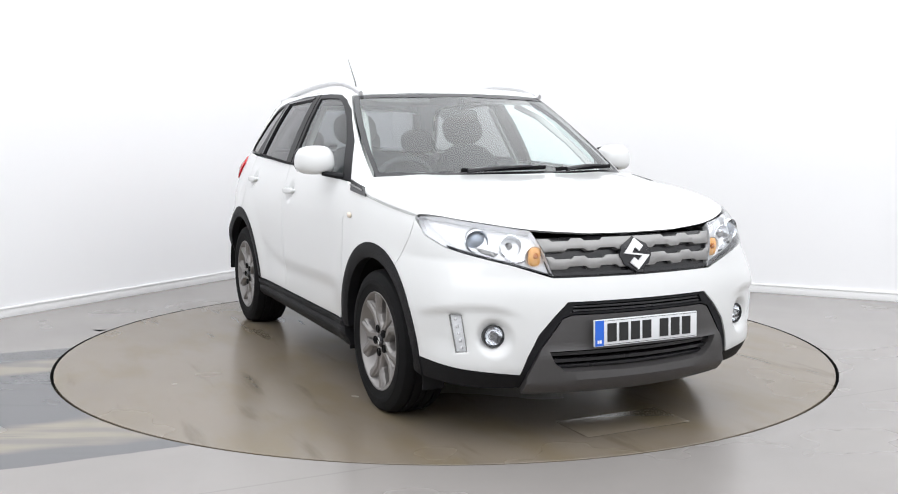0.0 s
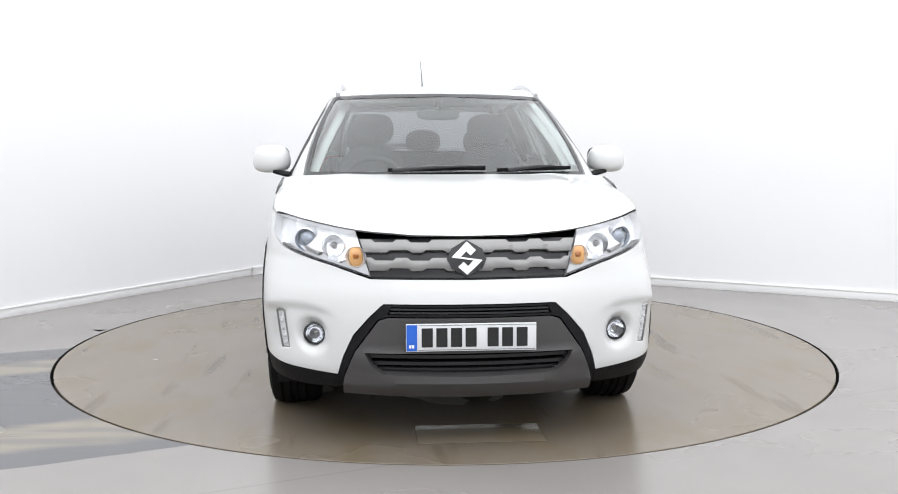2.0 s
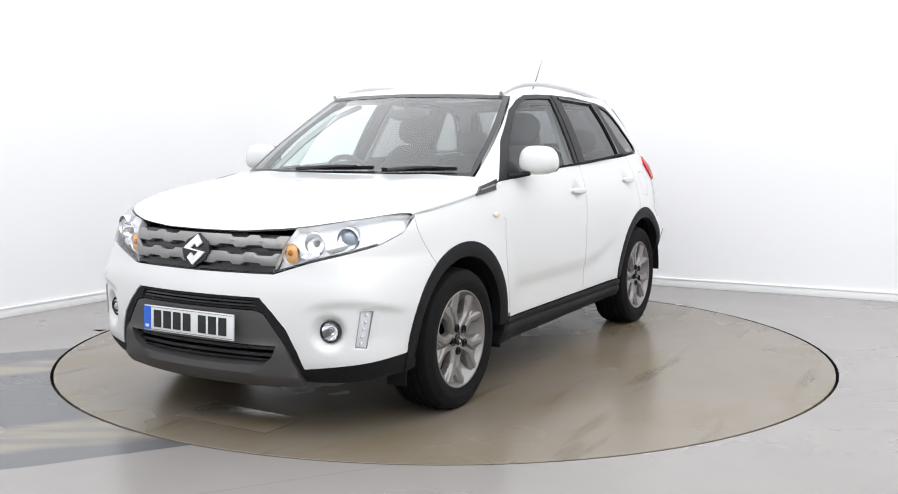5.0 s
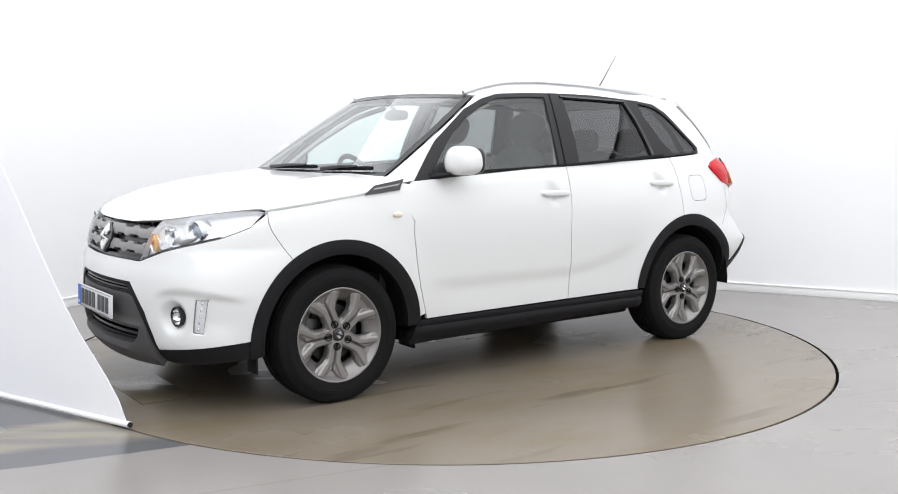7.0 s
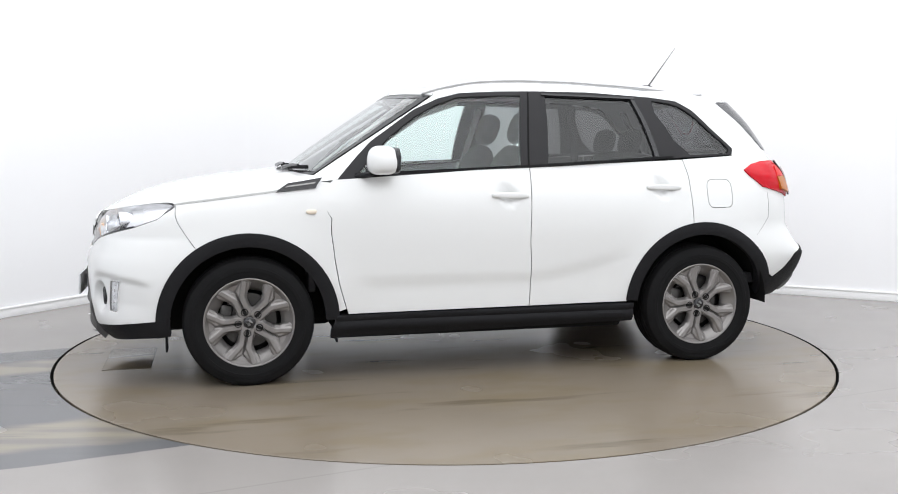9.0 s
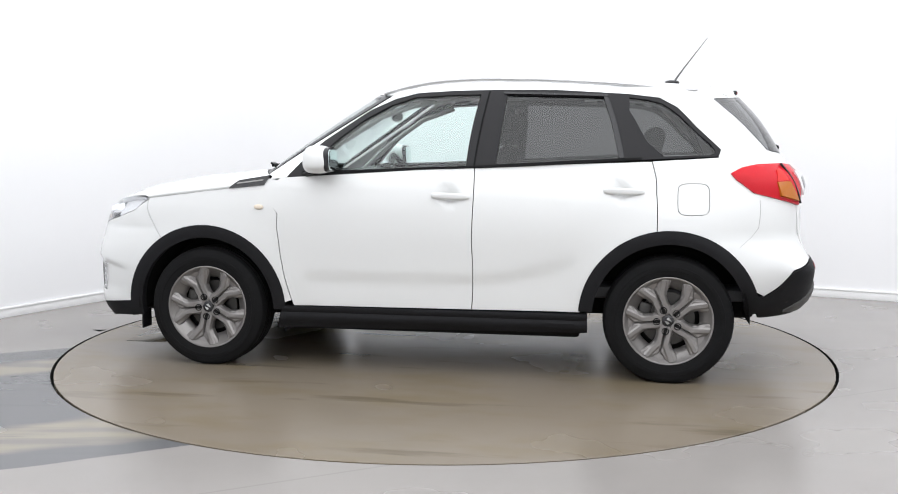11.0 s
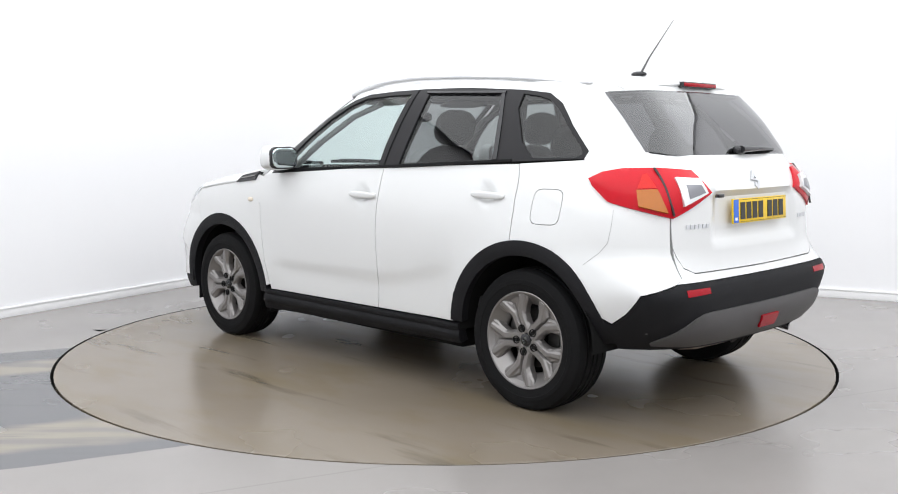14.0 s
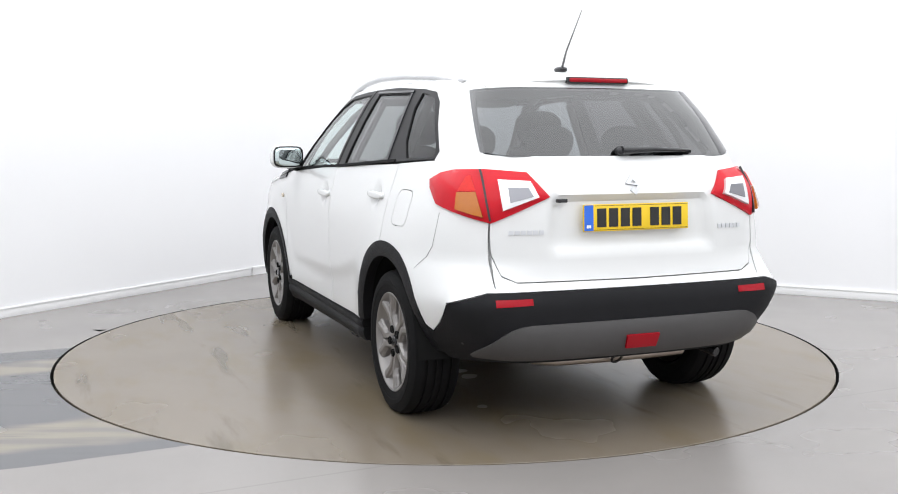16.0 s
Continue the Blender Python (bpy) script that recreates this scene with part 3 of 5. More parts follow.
fog_hole = disc_outline(FOG_U, FOG_Z, 0.044)
holes = [fog_hole, [(-u, z) for u, z in fog_hole], drl, [(-u, z) for u, z in drl]]
panel("front_bumper", low, nose(half), PAINT, car, holes=holes, step=0.013, relief=brow, sharp=80)
panel("bumper_lip", low, lx(*arch(1.25, WELL, 3, -8, 3)) + ly((0.801, 0.258), (0.66, 0.236), (0.535, 0.232), (0.53, 0.297), (0.68, 0.312)), CLADDING, car,
      off=-0.002, mirror=True, depth=0.05)
grey_out = ly((0.0, 0.540), (0.33, 0.540), (0.368, 0.528), (0.462, 0.40), (0.505, 0.296), (0.508, 0.232), (0.3, 0.222), (0.0, 0.220))
mask_out = ly((0.0, 0.592), (0.348, 0.592), (0.405, 0.537), (0.469, 0.464), (0.508, 0.378), (0.531, 0.30), (0.533, 0.236), (0.512, 0.230)) \
    + ly((0.510, 0.296), (0.467, 0.402), (0.372, 0.533), (0.333, 0.545), (0.0, 0.545))
slot = nose(ly((0.0, 0.584), (0.32, 0.584), (0.335, 0.553), (0.0, 0.553)))
panel("bumper_mask", low, nose(mask_out), CLADDING, car, holes=[slot], off=-0.004, step=0.025, depth=0.05)
intake = nose(ly((0.0, 0.398), (0.425, 0.396), (0.40, 0.345), (0.35, 0.306), (0.0, 0.300)))


def pout(u, z):
    return 0.018 * step01(0.30 - z, 0.0, 0.02) - 0.012 * step01(z, 0.39, 0.41)


panel("skid_plate", low, nose(grey_out), SKID, car, holes=[intake], off=0.006, step=0.025, depth=0.06, relief=pout)
panel("intake_backing", low, nose(ly((0.0, 0.60), (0.40, 0.60), (0.46, 0.42), (0.45, 0.27), (0.0, 0.27))), DARK, car, off=-0.07, step=0.06)
for z in (0.376, 0.347, 0.319):
    panel("intake_slat", low, nose(ly((0.0, z + 0.007), (0.42, z + 0.007), (0.415, z - 0.007), (0.0, z - 0.007))), GLOSS_BLACK, car, off=-0.022, depth=0.04)
for z in (0.575, 0.560):
    panel("slot_slat", low, nose(ly((0.0, z + 0.004), (0.325, z + 0.004), (0.325, z - 0.004), (0.0, z - 0.004))), GLOSS_BLACK, car, off=-0.012, depth=0.03)
# grille
grille_out = ly((0.0, 0.872), (0.452, 0.866), (0.402, 0.697), (0.0, 0.693))
panel("grille_frame", low, nose(grille_out), GLOSS_BLACK, car, off=-0.03, step=0.03, depth=0.03)


def wavy(z_low, z_high, y_end, notch_low, notch_high):
    """A silver bar with stepped edges."""
    lo, hi = [(0.0, z_low)], [(0.0, z_high)]
    for c in notch_high:
        hi += [(c - 0.05, z_high), (c - 0.036, z_high - 0.011), (c + 0.036, z_high - 0.011), (c + 0.05, z_high)]
    for c in notch_low:
        lo += [(c - 0.05, z_low), (c - 0.036, z_low + 0.010), (c + 0.036, z_low + 0.010), (c + 0.05, z_low)]
    return ly(*hi, (y_end[1], z_high), (y_end[0], z_low), *lo[::-1])


for z0, z1, ends in ((0.800, 0.851, (0.425, 0.443)), (0.727, 0.779, (0.405, 0.420))):
    panel("grille_bar", low, nose(wavy(z0, z1, ends, (0.14, 0.285), (0.20, 0.345))), SATIN, car, off=-0.006, step=0.018, depth=0.022,
          label="satin silver grille bar with stepped edges", swell=0.006)
panel("grille_bar", low, nose(ly((0.0, 0.712), (0.405, 0.714), (0.40, 0.702), (0.0, 0.700))), GLOSS_BLACK, car, off=-0.008, depth=0.02)
ey = -0.012
panel("badge_backing", low, ly((ey + 0.0, 0.845), (ey + 0.062, 0.812), (ey + 0.080, 0.772), (ey + 0.062, 0.735), (ey + 0.0, 0.702), (ey - 0.062, 0.735), (ey - 0.080, 0.772), (ey - 0.062, 0.812)),
      GLOSS_BLACK, car, off=0.006, depth=0.03, step=0.02)


def badge(fn_list, z, y, s, mat, off, parent):
    """A plain slanted double-chevron shape."""
    up_half = [(-0.95, 0.08), (0.0, 0.95), (0.55, 0.48), (0.22, 0.18), (-0.05, 0.42), (-0.38, 0.10)]
    pts = up_half + [(0.95, -0.08), (0.0, -0.95), (-0.55, -0.48), (-0.22, -0.18), (0.05, -0.42), (0.38, -0.10)]
    return panel("badge", low, fn_list([(y + a * s, z + b * s) for a, b in pts]), mat, parent, off=off, depth=0.008, step=0.012)


BRIGHT = material("bright_badge", (0.82, 0.82, 0.82), 0.2, metal=0.2)
GREY_BADGE = material("silver_badge", (0.60, 0.61, 0.63), 0.3, metal=0.2)
badge(lambda ps: ly(*ps), 0.772, ey, 0.066, BRIGHT, 0.016, car)

# headlamps
brink = [p for p in (hood_point(hood_front(k / 40), k / 40) for k in range(18, 39)) if p[1] > 0.455]
lamp_out = ly((0.398, 0.700), *[(p[1], p[2] - 0.004) for p in brink]) + lx((1.63, 0.930), (1.605, 0.924)) \
    + ly((0.812, 0.862), (0.772, 0.816), (0.56, 0.750))
LAMP_SILVER = material("lamp_reflector", (0.80, 0.80, 0.81), 0.2, metal=0.45, noise_scale=30, vary=0.05)
LAMP_WHITE = material("white_light_guide", (0.80, 0.80, 0.81), 0.3, noise_scale=60, vary=0.05)
INDICATOR = material("pale_amber_plastic", (0.80, 0.42, 0.14), 0.25, noise_scale=60, vary=0.1)
for sgn in (1, -1):
    lamp = new("headlamp")
    lamp.parent = car
    lamp["label"] = "clear headlamp with chrome bowls and an amber indicator"
    pts = [(sgn * u, z) for u, z in lamp_out]
    if sgn < 0:
        pts = pts[::-1]
    panel("lamp_bucket", low, pts, LAMP_SILVER, lamp, off=-0.034, step=0.03, depth=-0.033)
    panel("lamp_lens", low, pts, LENS, lamp, off=0.001, step=0.03, depth=0.006)[0].visible_shadow = False
    # black lower edge
    inner = [(sgn * u, z) for u, z in ly((0.405, 0.708)) + ly((0.56, 0.758), (0.768, 0.823)) + ly((0.768, 0.815), (0.56, 0.750), (0.40, 0.700))]
    panel("lamp_trim", low, inner, GLOSS_BLACK, lamp, off=-0.004, depth=0.03, step=0.03)
    for (yy, zz, r, kind) in ((0.675, 0.852, 0.050, 0), (0.555, 0.832, 0.048, 1), (0.462, 0.785, 0.036, 2)):
        p = skin(low, sgn * u_at(low, "y", yy, zz), zz, -0.026)
        m = Matrix.Translation(p) @ pose(0, 0, 0, 0, 0, sgn * (8 if kind else 16))
        if kind == 0:
            turned("projector_ring", [(r, -0.05), (r, 0.0), (r * 0.92, 0.012), (r * 0.82, 0.004), (r * 0.78, -0.01)], m, CHROME, lamp)
            turned("projector_lens", [(0.001, 0.010), (r * 0.3, 0.008), (r * 0.55, 0.002), (r * 0.75, -0.01)], m, material("lens_glass", (0.32, 0.36, 0.42), 0.05, metal=0.6), lamp)
        elif kind == 1:
            turned("reflector_bowl", [(r, 0.012), (r * 0.94, 0.014), (r * 0.85, 0.0), (r * 0.6, -0.02), (r * 0.3, -0.03), (0.001, -0.032)], m, CHROME, lamp)
            turned("bulb", [(0.012, -0.03), (0.013, 0.0), (0.008, 0.008), (0.001, 0.01)], m, SATIN, lamp, steps=16)
        else:
            turned("indicator_bowl", [(r * 1.2, 0.01), (r, 0.0), (r * 0.6, -0.02), (0.001, -0.026)], m, LAMP_SILVER, lamp)
            rounded("indicator_block", p + np.array([0.0, 0, 0]), (0.026, 0.056, 0.080), INDICATOR, lamp, "translucent amber indicator block", 3.4, n=8)
            rounded("indicator_bulb", p + np.array([0.010, 0, 0.004]), (0.02, 0.026, 0.026), AMBER, lamp, power=2.2, n=6)
    for k, shape in enumerate((((0.605, 0.800), (0.690, 0.826), (0.672, 0.803), (0.622, 0.786)), ((0.500, 0.772), (0.575, 0.796), (0.585, 0.776), (0.520, 0.756)))):
        step_ = [(sgn * u, z) for u, z in ly(*shape)]
        panel("reflector_step", low, step_, CHROME if k else SATIN, lamp, off=-0.022, depth=0.012, step=0.02, swell=0.004)
    # fog lamp
    fog = new("fog_lamp")
    fog.parent = car
    p = skin(low, sgn * FOG_U, FOG_Z, -0.044)
    m = Matrix.Translation(p) @ pose(0, 0, 0, 0, 0, sgn * 10)
    turned("fog_rim", [(0.048, -0.03), (0.046, 0.010), (0.041, 0.013), (0.037, 0.004)], m, GLOSS_BLACK, fog)
    turned("fog_bowl", [(0.038, 0.004), (0.030, -0.02), (0.015, -0.032), (0.001, -0.034)], m, CHROME, fog)
    turned("fog_lens", [(0.001, 0.010), (0.02, 0.008), (0.038, 0.004)], m, LENS, fog)
    rounded("fog_bulb", tuple(m @ Vector((-0.012, 0, 0))), (0.02, 0.016, 0.016), SATIN, fog, n=6)
    # day-running lamp
    run = new("daytime_lamp")
    run.parent = car
    d = [(sgn * u, z) for u, z in drl]
    c = np.mean(d, 0)
    panel("lamp_body", low, d, LAMP_WHITE, run, off=-0.018, depth=-0.008, step=0.02)
    panel("lamp_frame", low, d, SATIN, run, holes=[[tuple(c + (np.array(q) - c) * (0.90, 0.970)) for q in d]], off=-0.010, depth=0.02, step=0.02)
    panel("lamp_glass", low, d, LENS, run, off=-0.012, depth=0.004, step=0.03)
    for k in range(5):
        zz = 0.412 + 0.03 * k
        q = skin(low, sgn * u_at(low, "y", 0.759 + 0.0055 * k, zz), zz, -0.017)
        rounded("led_cell", q, (0.006, 0.018, 0.014), LAMP_SILVER, run, power=4, n=5)

# ---- side trim ----
panel("sill", low, lx((0.80, 0.348), (0.735, 0.345), (-0.84, 0.352), (-0.84, 0.25), (0.84, 0.225)), CLADDING, car, off=0.010, depth=0.06, mirror=True, swell=0.008, step=0.014,
      relief=lambda u, z: -0.010 * np.exp(-((z - 0.318) / 0.007) ** 2) - 0.010 * step01(0.275 - z, 0, 0.02))
for xw in (1.25, -1.25):
    panel("arch_cladding", low, lx(*arch(xw, WELL + 0.006, -8 if xw > 0 else 4, 176 if xw < 0 else 180, 36), *arch(xw, 0.388, 176 if xw < 0 else 180, -8 if xw > 0 else 4, 36)),
          CLADDING, car, off=0.004, depth=0.05, mirror=True, step=0.03, swell=0.005)
vent = lx((1.105, 0.984), (1.045, 1.028), (0.872, 1.056), (0.905, 1.004))
for sgn in (1, -1):
    one = panel("wing_vent", low, [(sgn * u, z) for u, z in vent], GLOSS_BLACK, car, off=0.010, depth=0.03, step=0.02)[0]
    panel("vent_insert", low, [(sgn * u, z) for u, z in lx((1.06, 1.006), (1.048, 1.014), (0.905, 1.033), (0.912, 1.025))], SATIN, one, off=0.014, depth=0.01)
    p = skin(low, sgn * u_at(low, "x", 0.931, 0.887), 0.887, 0.004)
    rounded("side_repeater", p, (0.055, 0.016, 0.028), material("repeater_lens", (0.75, 0.66, 0.55), 0.15), car, "clear oval side indicator", 2.2, n=8)
    for x, z in (HAND_F, HAND_R):
        p = skin(low, sgn * u_at(low, "x", x, z), z, 0.012)
        rot = pose(0, 0, 0, 0, -1.5, sgn * 1.0)
        h = rounded("door_handle", p + np.array([-0.01, 0, -0.004]), (0.205, 0.022, 0.034), PAINT, car, "", 3.2, rot, 12)
        for dx in (0.075, -0.09):
            rounded("handle_foot", p + np.array([dx, -sgn * 0.012, -0.004]), (0.04, 0.026, 0.028), PAINT, h, power=3, n=6)
    # mirror
    mir = new("door_mirror")
    mir.parent = car

    def shape(q):
        s = 1.0 - 0.10 * (q.z / 0.07) * (1 if q.z > 0 else 0.4)
        return Vector((q.x * s + 0.02 * abs(q.y * 10) ** 2 * -1 + 0.01, q.y * s, q.z))

    rounded("mirror_housing", (0.568, sgn * 0.922, 1.146), (0.15, 0.20, 0.148), PAINT, mir, "", 3.0, taper=shape)
    rounded("mirror_bezel", (0.510, sgn * 0.922, 1.145), (0.034, 0.184, 0.130), GLOSS_BLACK, mir, power=4.5, n=12)
    rounded("mirror_glass", (0.494, sgn * 0.924, 1.145), (0.006, 0.164, 0.110), material("mirror_glass", (0.62, 0.70, 0.70), 0.03, metal=1.0), mir, power=5, n=10)
    tube("mirror_arm", [(0.69, sgn * 0.79, 1.062), (0.66, sgn * 0.83, 1.066), (0.62, sgn * 0.90, 1.080)], [0.028, 0.026, 0.022], CLADDING, mir, squash=0.6)

# ---- tail ----
RED_DEEP = material("ribbed_red_plastic", (0.62, 0.022, 0.018), 0.3, Specular_IOR_Level=0.25, noise_scale=90, vary=0.15, bump=0.3, bump_scale=300)
REFLECTOR = material("red_reflector", (0.33, 0.004, 0.012), 0.25, Specular_IOR_Level=0.25, noise_scale=80, vary=0.1)
def ledge(u, z):
    y = np.abs(u - END)
    return -0.024 * step01(1.012 - z, 0, 0.012) * (1 - step01(y, 0.36, 0.42)) * step01(z, 0.78, 0.83) \
        + 0.006 * np.exp(-((z - 1.03) / 0.02) ** 2) * (1 - step01(y, 0.36, 0.42))


gate = [(END, 1.182)] + lr((0.35, 1.182), (0.60, 1.182), (0.612, 1.10), (0.637, 0.917), (0.636, 0.796), (0.606, 0.709), (0.548, 0.682)) + [(END, 0.678)]
panel("gate_frame", low, tail([(END, 1.178)] + lr((0.595, 1.178), (0.70, 0.9), (0.70, 0.66)) + [(END, 0.66)]), PAINT, car, off=-0.034, step=0.06)
panel("tailgate", low, tail(gate), PAINT, car, step=0.024, relief=ledge)
strip = [(END, 0.673)] + lr((0.545, 0.677), (0.606, 0.703), (0.634, 0.78), (0.638, 0.662), (0.676, 0.645)) + [(END, 0.645)]
panel("rear_bumper", low, tail(strip), PAINT, car, step=0.03, depth=0.04)
black = [(END, 0.641)] + lr((0.676, 0.640)) + lx((-1.86, 0.594), (-1.79, 0.509), (-1.72, 0.458)) + lx(*arch(-1.25, WELL, 163, 172, 3)) \
    + lx((-1.70, 0.345)) + lr((0.72, 0.342), (0.6, 0.345)) + [(END, 0.345)]
grey = [(END, 0.512)] + lr((0.50, 0.512), (0.545, 0.507), (0.585, 0.494), (0.62, 0.470), (0.65, 0.438), (0.685, 0.398), (0.692, 0.382), (0.68, 0.372), (0.55, 0.362)) + [(END, 0.358)]
panel("bumper_cladding", low, tail(black), CLADDING, car, off=0.004, depth=0.06, step=0.03)
panel("rear_skid_plate", low, tail(grey), SKID, car, off=0.012, depth=0.02, step=0.025, swell=0.008)
for sgn in (1, -1):
    def mir_u(pts):
        return pts if sgn > 0 else [(2 * END - u, z) for u, z in pts]
    panel("rear_reflector", low, mir_u(lr((0.652, 0.617), (0.498, 0.617), (0.498, 0.592), (0.652, 0.590))), REFLECTOR, car, off=0.006, depth=0.02, step=0.02)
    tl = new("tail_lamp")
    tl.parent = car
    tl["label"] = "red tail lamp with amber and clear sections"
    shell = mir_u(lx((-1.545, 1.078), (-1.60, 1.108), (-1.68, 1.124)) + lr((0.615, 1.126), (0.47, 1.114), (0.393, 1.018), (0.635, 0.915)) + lx((-1.66, 0.982), (-1.575, 1.045)))
    panel("lamp_shell", low, shell, RED, tl, off=0.010, depth=0.03, step=0.018, swell=0.016, sharp=60)
    clear = mir_u(lr((0.588, 1.076), (0.472, 1.070), (0.446, 1.014), (0.588, 0.962)))
    body = panel("clear_section", low, clear, LAMP_SILVER, tl, off=0.032, depth=0.02, step=0.02, label="clear reversing section", swell=0.004)[0]
    panel("bulb_window", low, mir_u(lr((0.56, 1.045), (0.485, 1.045), (0.47, 1.015), (0.56, 0.99))), material("lamp_grey", (0.25, 0.25, 0.27), 0.2, metal=0.5), tl, off=0.038, depth=0.01, step=0.02)
    panel("inner_block", low, mir_u(lx((-1.765, 1.086), (-1.765, 1.032)) + lr((0.664, 1.035), (0.664, 1.092))), RED_DEEP, tl, off=0.0285, depth=0.01, step=0.02)
    panel("lamp_seam", low, mir_u(lr((0.634, 1.118), (0.628, 1.118), (0.631, 0.924), (0.637, 0.924))), GLOSS_BLACK, tl, off=0.0275, depth=0.01, step=0.02)
    panel("amber_section", low, mir_u(lx((-1.765, 1.027)) + lr((0.664, 1.030), (0.656, 0.936)) + lx((-1.785, 0.962))), AMBER, tl, off=0.031, depth=0.02, step=0.02, label="amber indicator section")
panel("rear_fog_lamp", low, tail([(END, 0.452)] + lr((0.078, 0.452), (0.072, 0.400)) + [(END, 0.400)]), REFLECTOR, car, off=0.030, depth=0.03, step=0.02)
# badge and lettering bars on the tailgate
badge(lambda ps: [(END + a, b) for a, b in ps], 1.062, 0.0, 0.045, GREY_BADGE, 0.010, car)
for y0, y1 in ((0.58, 0.425), (-0.43, -0.57)):
    n = 6
    for k in range(n):
        a, b = y0 + (y1 - y0) * k / n, y0 + (y1 - y0) * (k + 0.78) / n
        panel("badge_bar", low, [(END - a, 0.887), (END - b, 0.887), (END - b, 0.869), (END - a, 0.869)], GREY_BADGE, car, off=0.004, depth=0.004, step=0.03)

# ---- glasshouse ----
dlo = gx((0.79, 1.047), (0.60, 1.244), (0.355, 1.412), (0.22, 1.472), (0.10, 1.502), (-0.10, 1.513), (-0.35, 1.517), (-0.65, 1.514), (-1.03, 1.490), (-1.19, 1.470), (-1.28, 1.42),
         (-1.375, 1.32), (-1.50, 1.20), (-1.488, 1.166), (-1.15, 1.150), (-0.3, 1.108), (0.48, 1.062))
front_glass = gx((0.68, 1.080), (0.515, 1.257), (0.37, 1.366), (0.24, 1.436), (0.11, 1.479), (-0.10, 1.490), (-0.248, 1.492), (-0.195, 1.112))
rear_glass = gx((-0.350, 1.122), (-0.388, 1.490), (-0.90, 1.474), (-0.985, 1.155))
small_glass = outline(gx((-1.165, 1.164), (-0.985, 1.478), (-1.18, 1.452), (-1.265, 1.40), (-1.36, 1.305), (-1.472, 1.205), (-1.465, 1.172), (-1.35, 1.168)), 1)
FRAME = material("black_window_frame", (0.012, 0.0115, 0.013), 0.45, Specular_IOR_Level=0.25, noise_scale=20, vary=0.1)
upper = gy((0.734, 1.02), (0.598, 1.49), (0.545, 1.527)) + gx((0.10, 1.528), (-0.4, 1.529), (-1.0, 1.529)) + gr((0.48, 1.528), (0.540, 1.47), (0.606, 1.19), (0.610, 1.15)) + gx((-1.5, 1.14))
for sgn in (1, -1):
    def sg(pts):
        return [(sgn * u, z) for u, z in pts]
    panel("body_pillar", up, sg(upper + dlo[13:12:-1] + dlo[12::-1]), PAINT, car, step=0.03)
    panel("window_surround", up, sg(dlo), FRAME, car, holes=[sg(front_glass), sg(rear_glass), sg(small_glass)], off=0.001, step=0.03, depth=0.03)
    for nm, pts, mat in (("front_window", front_glass, CLEAR), ("rear_window", rear_glass, PRIVACY), ("quarter_window", small_glass, PRIVACY)):
        panel(nm, up, sg(pts), mat, car, off=-0.006, depth=0.004, step=0.05)
    # pillar seam and rubber channels
    panel("pillar_seam", up, sg(gx((-0.234, 1.108), (-0.292, 1.515), (-0.300, 1.515), (-0.242, 1.108))), RUBBER, car, off=0.0035, depth=0.004, step=0.05)
    panel("window_channel", up, sg(gx((-0.985, 1.155), (-0.90, 1.474), (-0.922, 1.474), (-1.012, 1.155))), GLOSS_BLACK, car, off=0.006, depth=0.01, step=0.05)
    panel("window_channel", up, sg(gx((-0.37, 1.492), (-0.37, 1.502), (-0.925, 1.486), (-0.925, 1.475))), GLOSS_BLACK, car, off=0.008, depth=0.012, step=0.05)
    panel("belt_trim", up, sg(gx((0.70, 1.064), (0.70, 1.076), (-0.3, 1.116), (-1.10, 1.158), (-1.10, 1.146), (-0.3, 1.104))), RUBBER, car, off=0.006, depth=0.012, step=0.05)
ws_out = gy((0.0, 1.058), (0.722, 1.058), (0.594, 1.488), (0.0, 1.506))
ws_in = gy((0.0, 1.088), (0.703, 1.088), (0.583, 1.476), (0.0, 1.492))
panel("windscreen_border", up, nose(ws_out), GLOSS_BLACK, car, holes=[nose(ws_in)], off=-0.001, depth=0.01, step=0.03)
panel("roof_header", up, nose(gy((0.0, 1.509), (0.30, 1.506), (0.595, 1.492), (0.545, 1.527), (0.0, 1.527))), PAINT, car, step=0.03)
panel("windscreen", up, nose(ws_in), WINDSCREEN, car, off=-0.003, depth=0.003, step=0.05)
rw = [(UEND, 1.475)] + gr((0.40, 1.472), (0.548, 1.464), (0.615, 1.198), (0.5, 1.180), (0.3, 1.172)) + [(UEND, 1.170)]
panel("rear_screen", up, tail(rw, up), REAR_SCREEN, car, off=0.004, depth=0.01, step=0.04)
panel("hatch_top", up, tail([(UEND, 1.527)] + gr((0.497, 1.527), (0.55, 1.468), (0.40, 1.476)) + [(UEND, 1.479)], up), PAINT, car, step=0.03)
panel("hatch_sill", up, tail([(UEND, 1.166)] + gr((0.3, 1.168), (0.5, 1.176), (0.617, 1.194), (0.62, 1.15)) + [(UEND, 1.13)], up), PAINT, car, step=0.03)
